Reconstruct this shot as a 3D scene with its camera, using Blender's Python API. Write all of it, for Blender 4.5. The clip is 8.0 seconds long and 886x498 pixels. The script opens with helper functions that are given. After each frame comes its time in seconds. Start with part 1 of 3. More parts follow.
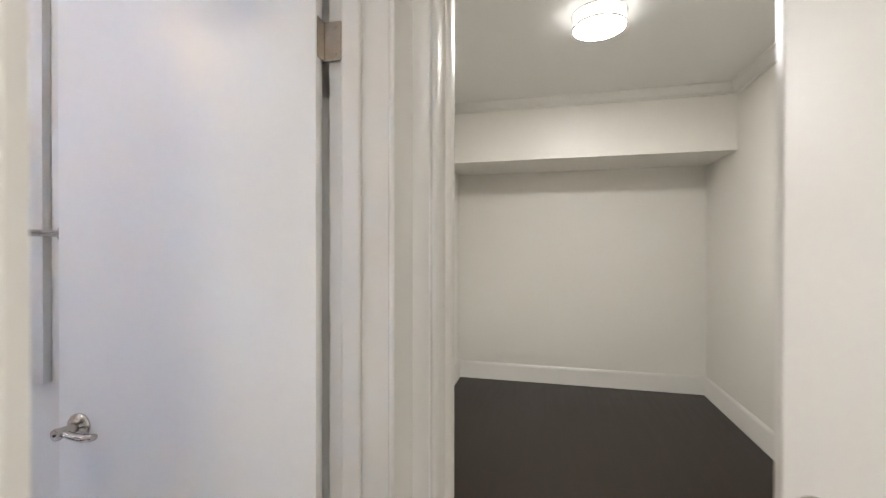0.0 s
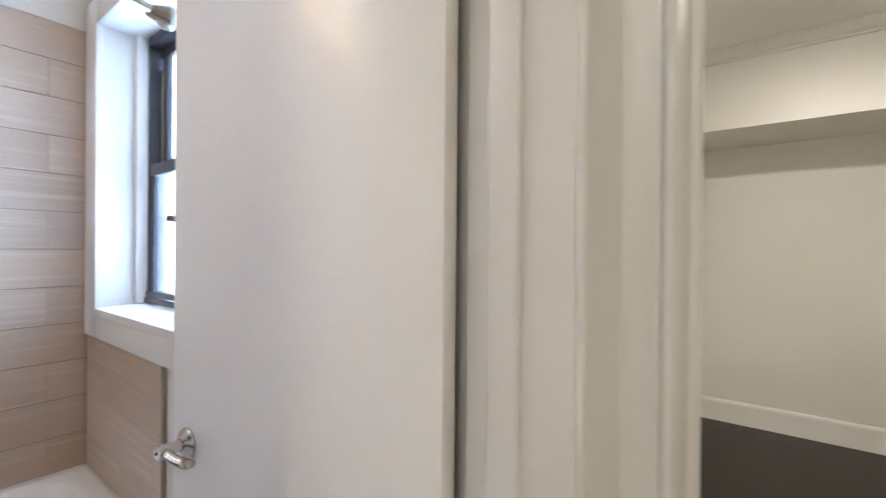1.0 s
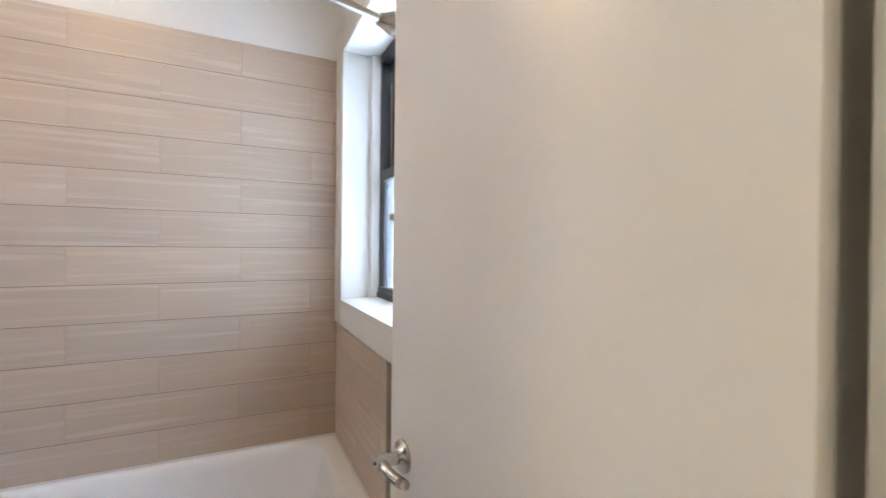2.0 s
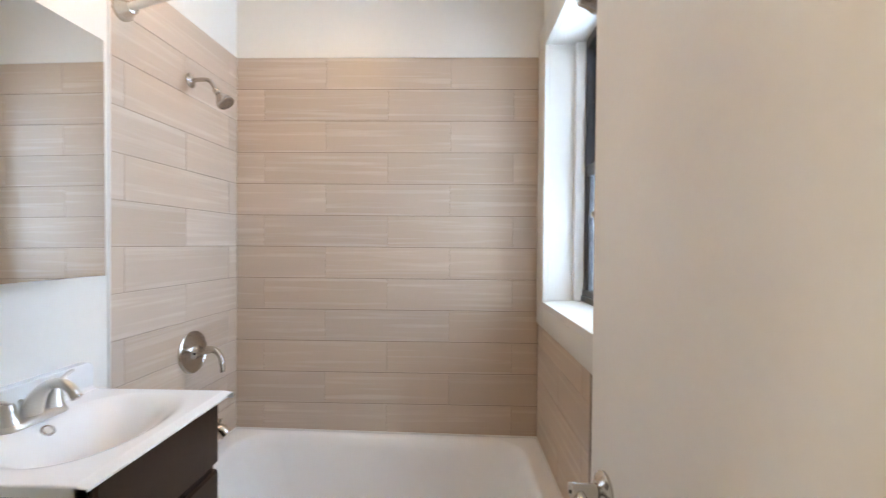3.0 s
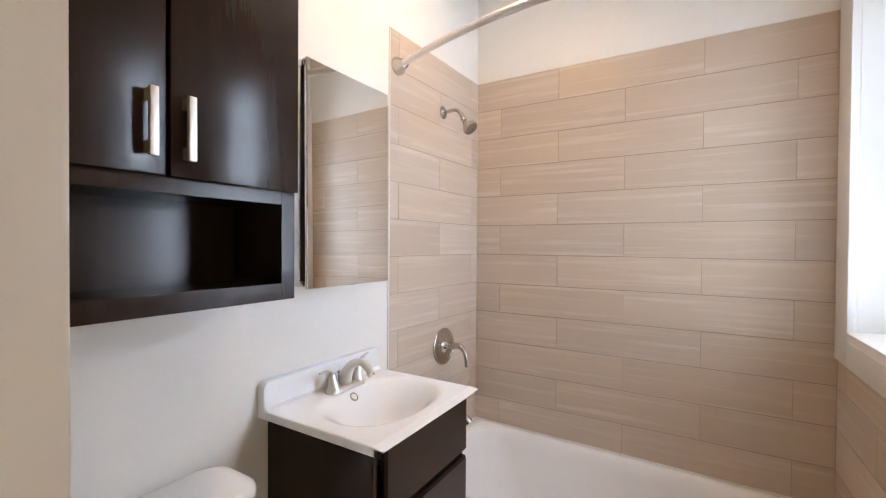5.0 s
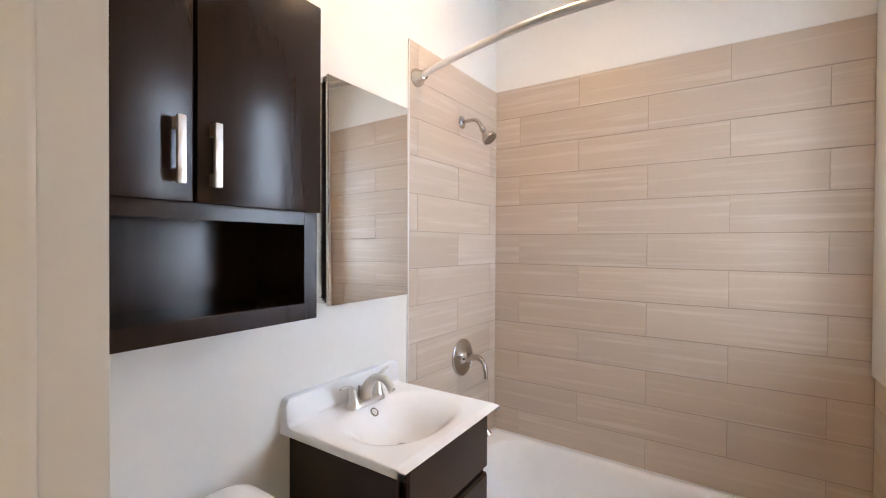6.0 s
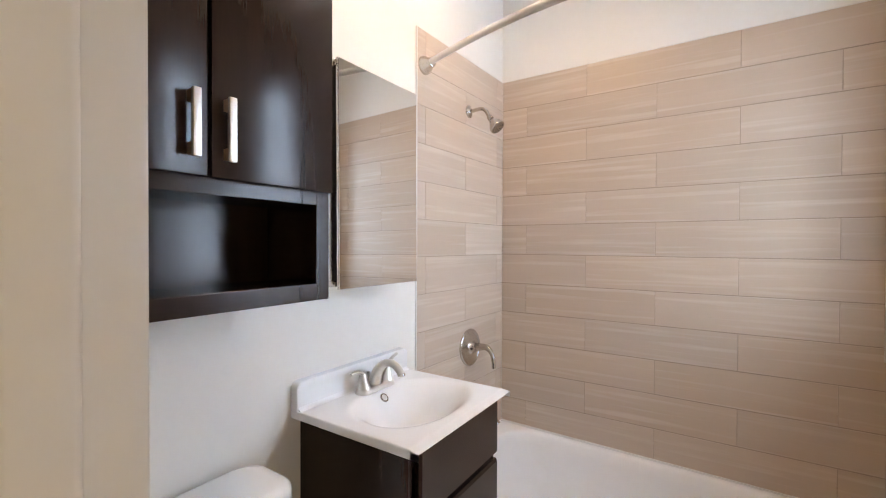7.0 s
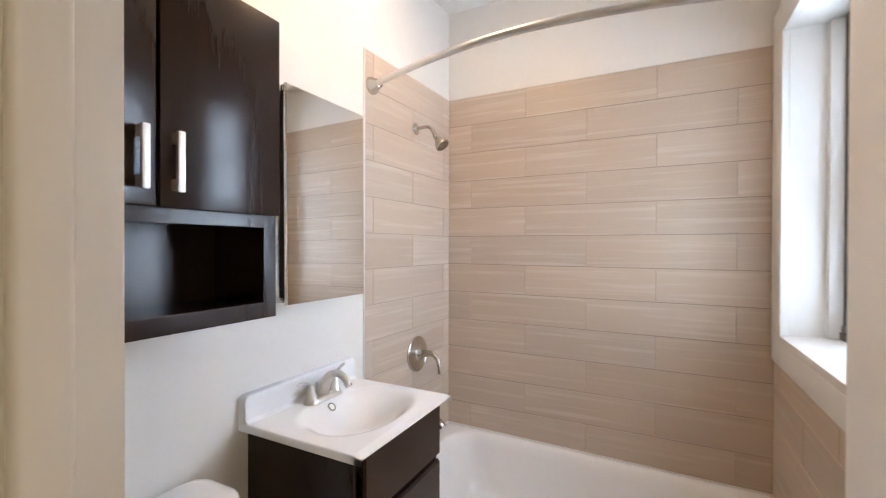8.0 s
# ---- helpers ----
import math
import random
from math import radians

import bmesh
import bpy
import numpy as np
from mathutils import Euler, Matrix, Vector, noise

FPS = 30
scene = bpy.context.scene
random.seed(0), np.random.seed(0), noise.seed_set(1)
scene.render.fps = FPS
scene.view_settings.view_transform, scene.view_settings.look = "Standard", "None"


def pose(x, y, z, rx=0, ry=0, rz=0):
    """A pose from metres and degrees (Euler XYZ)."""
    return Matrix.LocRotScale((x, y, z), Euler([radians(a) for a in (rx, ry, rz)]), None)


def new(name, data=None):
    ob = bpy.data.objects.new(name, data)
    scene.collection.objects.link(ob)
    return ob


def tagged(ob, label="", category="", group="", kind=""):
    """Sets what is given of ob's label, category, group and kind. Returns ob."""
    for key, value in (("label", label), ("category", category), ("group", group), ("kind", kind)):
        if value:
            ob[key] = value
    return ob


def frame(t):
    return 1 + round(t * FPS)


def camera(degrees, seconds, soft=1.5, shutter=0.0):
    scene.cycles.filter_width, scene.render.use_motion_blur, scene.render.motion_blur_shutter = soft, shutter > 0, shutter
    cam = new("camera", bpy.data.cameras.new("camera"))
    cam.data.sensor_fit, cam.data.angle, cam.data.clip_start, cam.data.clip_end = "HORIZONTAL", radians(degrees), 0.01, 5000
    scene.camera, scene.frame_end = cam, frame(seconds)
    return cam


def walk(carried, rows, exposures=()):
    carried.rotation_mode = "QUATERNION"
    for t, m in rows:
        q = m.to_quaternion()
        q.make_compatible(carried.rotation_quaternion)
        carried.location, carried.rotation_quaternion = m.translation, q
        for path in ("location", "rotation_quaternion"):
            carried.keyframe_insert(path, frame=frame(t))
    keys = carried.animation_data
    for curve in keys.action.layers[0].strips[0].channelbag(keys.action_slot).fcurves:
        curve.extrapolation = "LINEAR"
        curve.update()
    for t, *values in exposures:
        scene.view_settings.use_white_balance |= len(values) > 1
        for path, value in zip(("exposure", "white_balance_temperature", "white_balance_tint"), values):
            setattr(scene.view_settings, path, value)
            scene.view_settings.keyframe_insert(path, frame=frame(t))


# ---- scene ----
# camera: seconds, x, y, z, yaw, pitch, roll
cam = camera(92.77, 8.0, soft=1.1, shutter=0.3)
ROWS = [
    (0.0, 2.473, 0.529, 1.335, 13.69, -0.29, -0.06),
    (0.5, 2.394, 0.777, 1.320, 23.09, -0.32, -0.35),
    (1.0, 2.302, 0.930, 1.302, 36.51, -0.16, -0.49),
    (1.5, 2.197, 0.989, 1.297, 49.92, -0.24, -0.59),
    (3.0, 2.066, 1.062, 1.301, 91.42, -0.67, -0.49),
    (3.5, 2.076, 1.045, 1.292, 103.11, -0.84, -0.40),
    (4.0, 2.089, 1.035, 1.268, 112.19, -0.71, -0.36),
    (4.5, 2.092, 1.038, 1.285, 118.28, -0.76, -0.30),
    (5.0, 2.089, 1.023, 1.337, 120.95, -0.70, -0.41),
    (6.5, 2.089, 0.991, 1.384, 123.24, -0.61, -0.24),
    (7.0, 2.099, 0.979, 1.335, 123.27, -0.64, -0.21),
    (7.5, 2.117, 0.998, 1.343, 122.32, -0.59, -0.19),
    (8.0, 2.160, 1.057, 1.382, 117.13, -0.38, -0.17),
]
walk(cam, [(t, pose(x, y, z, 90 + pitch, roll, yaw)) for t, x, y, z, yaw, pitch, roll in ROWS],
     exposures=[(0.0, 1.19, 6450, 9.5), (0.5, 1.18, 6550, 10), (1.2, 1.02, 7200, 9.5), (3.0, 0.83, 8800, 10.5), (3.6, 0.81, 9000, 11.5), (4.6, 0.81, 9800, 16), (8.0, 0.83, 9500, 14.5)])

# ---- light levels ----
SKY_GLOW, BATH_LAMP, ROOM_LAMP, HALL_FILL = 11.8, 20.5, 76.0, 66.0

world = bpy.data.worlds.new("world")
scene.world = world
world.use_nodes = True
wn = world.node_tree.nodes
sky = wn.new("ShaderNodeTexSky")
sky.sky_type, sky.sun_disc = "NISHITA", False
sky.sun_elevation, sky.sun_rotation = radians(40), radians(200)
world.node_tree.links.new(sky.outputs[0], wn["Background"].inputs[0])
wn["Background"].inputs[1].default_value = 0.1


# ---- materials ----
def material(name, color, rough=0.5, metal=0.0, vary=0.06, scale=3.0, fine=60.0, bump=0.0, bump_scale=200.0,
             stretch=(1, 1, 1), coat=0.0, rand=0.0, rough_vary=0.08):
    """Principled surface with two scales of colour change, roughness change and fine relief."""
    m = bpy.data.materials.new(name)
    m.use_nodes = True
    n, l = m.node_tree.nodes, m.node_tree.links
    b = n["Principled BSDF"]
    b.inputs["Metallic"].default_value = metal
    b.inputs["Coat Weight"].default_value = coat
    b.inputs["Coat Roughness"].default_value = 0.24
    tc = n.new("ShaderNodeTexCoord")
    mp = n.new("ShaderNodeMapping")
    mp.inputs["Scale"].default_value = stretch
    l.new(tc.outputs["Object"], mp.inputs["Vector"])
    if rand:
        info = n.new("ShaderNodeObjectInfo")
        mul = n.new("ShaderNodeVectorMath")
        mul.operation = "SCALE"
        mul.inputs[0].default_value = (31.0, 17.0, 23.0)
        l.new(info.outputs["Random"], mul.inputs["Scale"])
        l.new(mul.outputs[0], mp.inputs["Location"])
    big, small = n.new("ShaderNodeTexNoise"), n.new("ShaderNodeTexNoise")
    big.inputs["Scale"].default_value, small.inputs["Scale"].default_value = scale, fine
    big.inputs["Detail"].default_value, small.inputs["Detail"].default_value = 3, 4
    for t in (big, small):
        l.new(mp.outputs[0], t.inputs["Vector"])
    mix = n.new("ShaderNodeMath")
    mix.operation = "MULTIPLY_ADD"
    mix.inputs[1].default_value = 0.65
    l.new(big.outputs["Fac"], mix.inputs[0])
    half = n.new("ShaderNodeMath")
    half.operation = "MULTIPLY"
    half.inputs[1].default_value = 0.35
    l.new(small.outputs["Fac"], half.inputs[0])
    l.new(half.outputs[0], mix.inputs[2])
    ramp = n.new("ShaderNodeValToRGB")
    lo = [c * (1 - vary * 2) for c in color]
    hi = [min(1.0, c * (1 + vary * 2)) for c in color]
    ramp.color_ramp.elements[0].position, ramp.color_ramp.elements[1].position = 0.25, 0.75
    ramp.color_ramp.elements[0].color, ramp.color_ramp.elements[1].color = (*lo, 1), (*hi, 1)
    l.new(mix.outputs[0], ramp.inputs[0])
    out = ramp.outputs[0]
    if rand:
        hue = n.new("ShaderNodeHueSaturation")
        mr = n.new("ShaderNodeMapRange")
        mr.inputs["To Min"].default_value, mr.inputs["To Max"].default_value = 1 - rand, 1 + rand
        l.new(info.outputs["Random"], mr.inputs["Value"])
        l.new(mr.outputs[0], hue.inputs["Value"])
        l.new(out, hue.inputs["Color"])
        out = hue.outputs[0]
    l.new(out, b.inputs["Base Color"])
    rr = n.new("ShaderNodeMapRange")
    rr.inputs["To Min"].default_value, rr.inputs["To Max"].default_value = max(0.02, rough - rough_vary), min(1, rough + rough_vary)
    l.new(big.outputs["Fac"], rr.inputs["Value"])
    l.new(rr.outputs[0], b.inputs["Roughness"])
    if bump:
        bt = n.new("ShaderNodeTexNoise")
        bt.inputs["Scale"].default_value = bump_scale
        l.new(mp.outputs[0], bt.inputs["Vector"])
        bp = n.new("ShaderNodeBump")
        bp.inputs["Strength"].default_value, bp.inputs["Distance"].default_value = bump, 0.002
        l.new(bt.outputs["Fac"], bp.inputs["Height"])
        l.new(bp.outputs[0], b.inputs["Normal"])
    return m


def tile_material():
    """Beige porcelain with pale streaks along each tile, its own shade and streaks for every tile."""
    m = bpy.data.materials.new("tile_porcelain")
    m.use_nodes = True
    n, l = m.node_tree.nodes, m.node_tree.links
    b = n["Principled BSDF"]
    tc, info = n.new("ShaderNodeTexCoord"), n.new("ShaderNodeObjectInfo")
    mul = n.new("ShaderNodeVectorMath")
    mul.operation = "SCALE"
    mul.inputs[0].default_value = (41.0, 13.0, 29.0)
    l.new(info.outputs["Random"], mul.inputs["Scale"])
    add = n.new("ShaderNodeVectorMath")
    l.new(tc.outputs["Object"], add.inputs[0])
    l.new(mul.outputs[0], add.inputs[1])
    layers = []
    for stretch, scale, detail in (((1.5, 1.5, 42.0), 1.0, 5), ((7.0, 7.0, 170.0), 1.0, 3), ((1.0, 1.0, 7.0), 1.0, 2)):
        mp = n.new("ShaderNodeMapping")
        mp.inputs["Scale"].default_value = stretch
        l.new(add.outputs[0], mp.inputs["Vector"])
        t = n.new("ShaderNodeTexNoise")
        t.inputs["Scale"].default_value, t.inputs["Detail"].default_value = scale, detail
        t.inputs["Distortion"].default_value = 0.3
        l.new(mp.outputs[0], t.inputs["Vector"])
        layers.append(t.outputs["Fac"])
    base = n.new("ShaderNodeValToRGB")
    base.color_ramp.elements[0].position, base.color_ramp.elements[1].position = 0.3, 0.7
    base.color_ramp.elements[0].color, base.color_ramp.elements[1].color = (0.532, 0.415, 0.322, 1), (0.582, 0.457, 0.360, 1)
    l.new(layers[2], base.inputs[0])
    streak = n.new("ShaderNodeValToRGB")
    streak.color_ramp.elements[0].position, streak.color_ramp.elements[1].position = 0.52, 0.78
    streak.color_ramp.elements[0].color, streak.color_ramp.elements[1].color = (0, 0, 0, 1), (0.54, 0.54, 0.54, 1)
    l.new(layers[0], streak.inputs[0])
    mix = n.new("ShaderNodeMix")
    mix.data_type = "RGBA"
    mix.inputs[7].default_value = (0.74, 0.66, 0.57, 1)
    l.new(streak.outputs[0], mix.inputs[0])
    l.new(base.outputs[0], mix.inputs[6])
    grain = n.new("ShaderNodeMapRange")
    grain.inputs["To Min"].default_value, grain.inputs["To Max"].default_value = 0.975, 1.025
    l.new(layers[1], grain.inputs["Value"])
    shade = n.new("ShaderNodeMapRange")
    shade.inputs["To Min"].default_value, shade.inputs["To Max"].default_value = 0.942, 1.058
    l.new(info.outputs["Random"], shade.inputs["Value"])
    both = n.new("ShaderNodeMath")
    both.operation = "MULTIPLY"
    l.new(grain.outputs[0], both.inputs[0])
    l.new(shade.outputs[0], both.inputs[1])
    hue = n.new("ShaderNodeHueSaturation")
    l.new(both.outputs[0], hue.inputs["Value"])
    lot, pick = n.new("ShaderNodeMath"), n.new("ShaderNodeMath")
    lot.operation, pick.operation = "MULTIPLY", "FRACT"
    lot.inputs[1].default_value = 7.3
    l.new(info.outputs["Random"], lot.inputs[0])
    l.new(lot.outputs[0], pick.inputs[0])
    sat = n.new("ShaderNodeMapRange")
    sat.inputs["To Min"].default_value, sat.inputs["To Max"].default_value = 0.92, 1.07
    l.new(pick.outputs[0], sat.inputs["Value"])
    l.new(sat.outputs[0], hue.inputs["Saturation"])
    l.new(mix.outputs[2], hue.inputs["Color"])
    l.new(hue.outputs[0], b.inputs["Base Color"])
    rr = n.new("ShaderNodeMapRange")
    rr.inputs["To Min"].default_value, rr.inputs["To Max"].default_value = 0.30, 0.36
    l.new(layers[0], rr.inputs["Value"])
    l.new(rr.outputs[0], b.inputs["Roughness"])
    return m


def plank_material():
    """Dark stained floor boards, with joints and grain along y."""
    m = material("dark_floor_boards", (0.023, 0.0160, 0.0125), 0.36, vary=0.18, scale=4.0, fine=30.0, stretch=(8.0, 0.7, 1.0))
    n, l = m.node_tree.nodes, m.node_tree.links
    n["Principled BSDF"].inputs["Specular IOR Level"].default_value = 0.3
    tc = n.new("ShaderNodeTexCoord")
    mp = n.new("ShaderNodeMapping")
    mp.inputs["Rotation"].default_value = (0, 0, radians(90))
    brick = n.new("ShaderNodeTexBrick")
    brick.inputs["Scale"].default_value = 1.0
    brick.inputs["Brick Width"].default_value, brick.inputs["Row Height"].default_value = 1.2, 0.127
    brick.inputs["Mortar Size"].default_value = 0.0012
    brick.inputs["Color1"].default_value = brick.inputs["Color2"].default_value = (1, 1, 1, 1)
    brick.inputs["Mortar"].default_value = (0, 0, 0, 1)
    l.new(tc.outputs["Object"], mp.inputs["Vector"])
    l.new(mp.outputs[0], brick.inputs["Vector"])
    bp = n.new("ShaderNodeBump")
    bp.inputs["Strength"].default_value, bp.inputs["Distance"].default_value = 0.4, 0.002
    l.new(brick.outputs["Color"], bp.inputs["Height"])
    l.new(bp.outputs[0], n["Principled BSDF"].inputs["Normal"])
    return m


def glow(name, color, strength):
    m = bpy.data.materials.new(name)
    m.use_nodes = True
    n = m.node_tree.nodes
    b = n["Principled BSDF"]
    b.inputs["Base Color"].default_value = (0.85, 0.85, 0.83, 1)
    b.inputs["Emission Color"].default_value = (*color, 1)
    b.inputs["Emission Strength"].default_value = strength
    return m


def frosted_glass():
    m = bpy.data.materials.new("frosted_glass")
    m.use_nodes = True
    n, l = m.node_tree.nodes, m.node_tree.links
    b = n["Principled BSDF"]
    b.inputs["Base Color"].default_value = (0.9, 0.95, 1.0, 1)
    b.inputs["Transmission Weight"].default_value = 1.0
    b.inputs["IOR"].default_value = 1.3
    t = n.new("ShaderNodeTexNoise")
    t.inputs["Scale"].default_value = 40.0
    r = n.new("ShaderNodeMapRange")
    r.inputs["To Min"].default_value, r.inputs["To Max"].default_value = 0.21, 0.25
    l.new(t.outputs["Fac"], r.inputs["Value"])
    l.new(r.outputs[0], b.inputs["Roughness"])
    return m


def mirror_glass():
    m = bpy.data.materials.new("mirror_silver")
    m.use_nodes = True
    b = m.node_tree.nodes["Principled BSDF"]
    b.inputs["Base Color"].default_value = (0.88, 0.89, 0.88, 1)
    b.inputs["Metallic"].default_value, b.inputs["Roughness"].default_value = 1.0, 0.015
    return m


PAINT = material("wall_paint_cream", (0.82, 0.795, 0.742), 0.38, vary=0.012, scale=1.5, fine=40, bump=0.08, bump_scale=350)
CEIL = material("ceiling_paint_white", (0.85, 0.84, 0.81), 0.6, vary=0.012, scale=1.5, fine=40, bump=0.08, bump_scale=300)
TRIM = material("trim_paint_white", (0.71, 0.685, 0.635), 0.37, vary=0.012, scale=4, fine=50, bump=0.05, bump_scale=90, stretch=(1, 1, 0.15))
DOOR = material("door_paint_white", (0.86, 0.84, 0.80), 0.36, vary=0.012, scale=3, fine=60, bump=0.06, bump_scale=160)
SILLW = material("window_paint_white", (0.76, 0.74, 0.70), 0.35, vary=0.012, scale=4, fine=50, bump=0.04, bump_scale=90)
TILE = tile_material()
EDGE = material("tile_edge_taupe", (0.42, 0.35, 0.285), 0.45, vary=0.04)
GROUT = material("grout_beige", (0.355, 0.275, 0.212), 0.85, vary=0.08, scale=6, fine=200, bump=0.3, bump_scale=500)
CAULK = material("caulk_white", (0.75, 0.73, 0.69), 0.5, vary=0.02)
ESPRESSO = material("espresso_wood", (0.021, 0.0098, 0.0068), 0.23, vary=0.12, scale=2.5, fine=30, stretch=(14, 14, 0.9), rough_vary=0.01)
ESPRESSO.node_tree.nodes["Principled BSDF"].inputs["Specular IOR Level"].default_value = 0.34
BLACK = material("dark_gap", (0.014, 0.011, 0.009), 0.6, vary=0.05)
PORCELAIN = material("white_porcelain", (0.88, 0.87, 0.85), 0.09, vary=0.008, scale=3, fine=30, rough_vary=0.03)
MARBLE = material("cultured_marble_white", (0.85, 0.855, 0.855), 0.22, vary=0.008, scale=3, fine=30, rough_vary=0.02)
NICKEL = material("brushed_nickel", (0.53, 0.495, 0.455), 0.24, metal=1.0, vary=0.03, scale=20, fine=300, bump=0.03, bump_scale=900, rough_vary=0.02)
SATIN = material("satin_nickel", (0.62, 0.60, 0.565), 0.33, metal=1.0, vary=0.03, scale=20, fine=300, bump=0.03, bump_scale=900, rough_vary=0.01)
CHROME = material("satin_aluminium", (0.68, 0.67, 0.65), 0.22, metal=1.0, vary=0.02, scale=20, fine=300, rough_vary=0.04)
HINGE = material("aged_nickel", (0.30, 0.26, 0.215), 0.35, metal=1.0, vary=0.1, scale=30, fine=200)
SASH = material("dark_window_frame", (0.045, 0.046, 0.052), 0.4, vary=0.06, scale=8, fine=80)
LINER = material("sash_track_grey", (0.45, 0.44, 0.42), 0.5, vary=0.04, scale=8, fine=80)
PULL = material("matte_nickel", (0.80, 0.78, 0.75), 0.46, metal=1.0, vary=0.02, scale=20, fine=300, rough_vary=0.03)
POST = material("warm_nickel", (0.74, 0.62, 0.50), 0.40, metal=1.0, vary=0.03, scale=20, fine=300, rough_vary=0.03)
MIRROR = mirror_glass()
GLASS = frosted_glass()
BOARDS = plank_material()
FLOORT = material("floor_tile_pale", (0.78, 0.76, 0.73), 0.4, vary=0.05, scale=6, fine=60)
SKYGLOW = glow("bright_overcast_sky", (0.43, 0.63, 1.0), SKY_GLOW)
LAMPGLOW = glow("lit_lamp_glass", (1.0, 0.965, 0.93), ROOM_LAMP)
LAMPSIDE = glow("lit_lamp_band", (1.0, 0.965, 0.93), 2.5)
LAMPSIDE_BATH = glow("lit_lamp_band_bath", (1.0, 0.78, 0.58), 1.4)
LAMPGLOW_BATH = glow("lit_lamp_glass_bath", (1.0, 0.77, 0.56), BATH_LAMP)
# glow of the added hall fill light
FILLGLOW_HALL = glow("lit_lamp_glass_hall", (1.0, 0.965, 0.95), HALL_FILL)


# ---- builders ----
def origin(ob):
    v = Vector((0, 0, 0))
    while ob:
        v += ob.location
        ob = ob.parent
    return v


def mesh_of(name, bm, mat, smooth=None):
    me = bpy.data.meshes.new(name)
    bmesh.ops.recalc_face_normals(bm, faces=bm.faces)
    bm.to_mesh(me)
    bm.free()
    me.materials.append(mat)
    if smooth is not None:
        me.shade_smooth()
        me.set_sharp_from_angle(angle=radians(smooth))
    return me


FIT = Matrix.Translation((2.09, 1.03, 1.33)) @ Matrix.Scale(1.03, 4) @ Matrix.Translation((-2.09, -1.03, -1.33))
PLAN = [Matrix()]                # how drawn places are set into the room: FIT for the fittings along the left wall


def thing(name, at, label, category, group="", kind=""):
    ob = new(name)
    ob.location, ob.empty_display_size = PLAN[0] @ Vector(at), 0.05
    ob.location.z = max(0.0, ob.location.z)
    return tagged(ob, label, category, group, kind)


def part(name, bm, mat, parent, label="", smooth=35):
    """One mesh, built in world coordinates, under a thing or a part."""
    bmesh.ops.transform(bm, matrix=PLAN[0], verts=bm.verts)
    for v in bm.verts:
        v.co.z = max(0.0, v.co.z)
    bmesh.ops.translate(bm, verts=bm.verts, vec=-origin(parent))
    ob = new(name, mesh_of(name, bm, mat, smooth))
    ob.parent = parent
    return tagged(ob, label)


def solo(name, bm, mat, label, category, kind="", smooth=35):
    """A thing that is one mesh."""
    lo = Vector([min(v.co[i] for v in bm.verts) for i in range(3)])
    hi = Vector([max(v.co[i] for v in bm.verts) for i in range(3)])
    c = Vector(((lo.x + hi.x) / 2, (lo.y + hi.y) / 2, lo.z))
    bmesh.ops.translate(bm, verts=bm.verts, vec=-c)
    ob = new(name, mesh_of(name, bm, mat, smooth))
    ob.location = c
    return tagged(ob, label, category, "", kind)


def box(lo, hi, bevel=0.0, seg=2, bm=None, turn=None):
    bm = bm or bmesh.new()
    lo, hi = Vector(lo), Vector(hi)
    r = bmesh.ops.create_cube(bm, size=1.0)
    vs = r["verts"]
    bmesh.ops.scale(bm, verts=vs, vec=hi - lo)
    bmesh.ops.translate(bm, verts=vs, vec=(lo + hi) / 2)
    if bevel:
        es = list({e for v in vs for e in v.link_edges})
        r = bmesh.ops.bevel(bm, geom=es, offset=bevel, segments=seg, profile=0.5, affect="EDGES")
    if turn:
        bmesh.ops.transform(bm, matrix=turn, verts=bm.verts)
    return bm


def boxes(*list_of):
    bm = bmesh.new()
    for lo, hi in list_of:
        box(lo, hi, bm=bm)
    return bm


def prism(profile, a, b, axis="z"):
    """A closed profile of (u, v) pushed along an axis from a to b. z: u, v = x, y; x: u, v = y, z; y: u, v = x, z."""
    bm = bmesh.new()
    put = {"z": lambda u, v, w: (u, v, w), "x": lambda u, v, w: (w, u, v), "y": lambda u, v, w: (u, w, v)}[axis]
    r0 = [bm.verts.new(put(u, v, a)) for u, v in profile]
    r1 = [bm.verts.new(put(u, v, b)) for u, v in profile]
    n = len(profile)
    for i in range(n):
        bm.faces.new((r0[i], r0[(i + 1) % n], r1[(i + 1) % n], r1[i]))
    bm.faces.new(r0[::-1])
    bm.faces.new(r1)
    return bm


def loft(rings, cap0=True, cap1=True, bm=None):
    bm = bm or bmesh.new()
    vr = [[bm.verts.new(p) for p in r] for r in rings]
    n = len(vr[0])
    for a, b in zip(vr, vr[1:]):
        for i in range(n):
            bm.faces.new((a[i], a[(i + 1) % n], b[(i + 1) % n], b[i]))
    if cap0:
        bm.faces.new(vr[0][::-1])
    if cap1:
        bm.faces.new(vr[-1])
    return bm


def tube(points, radii, seg=20, bm=None, flat=1.0):
    """A round rod along points; radii one number or one a point; flat squeezes the second cross direction."""
    pts = [Vector(p) for p in points]
    if not isinstance(radii, (list, tuple)):
        radii = [radii] * len(pts)
    up = None
    rings = []
    for i, p in enumerate(pts):
        d = (pts[min(i + 1, len(pts) - 1)] - pts[max(i - 1, 0)]).normalized()
        if up is None:
            up = d.orthogonal().normalized() if abs(d.z) > 0.9 else Vector((0, 0, 1))
        up = (up - d * up.dot(d)).normalized()
        side = d.cross(up)
        rings.append([p + (side * math.cos(2 * math.pi * k / seg) + up * flat * math.sin(2 * math.pi * k / seg)) * radii[i] for k in range(seg)])
    return loft(rings, bm=bm)


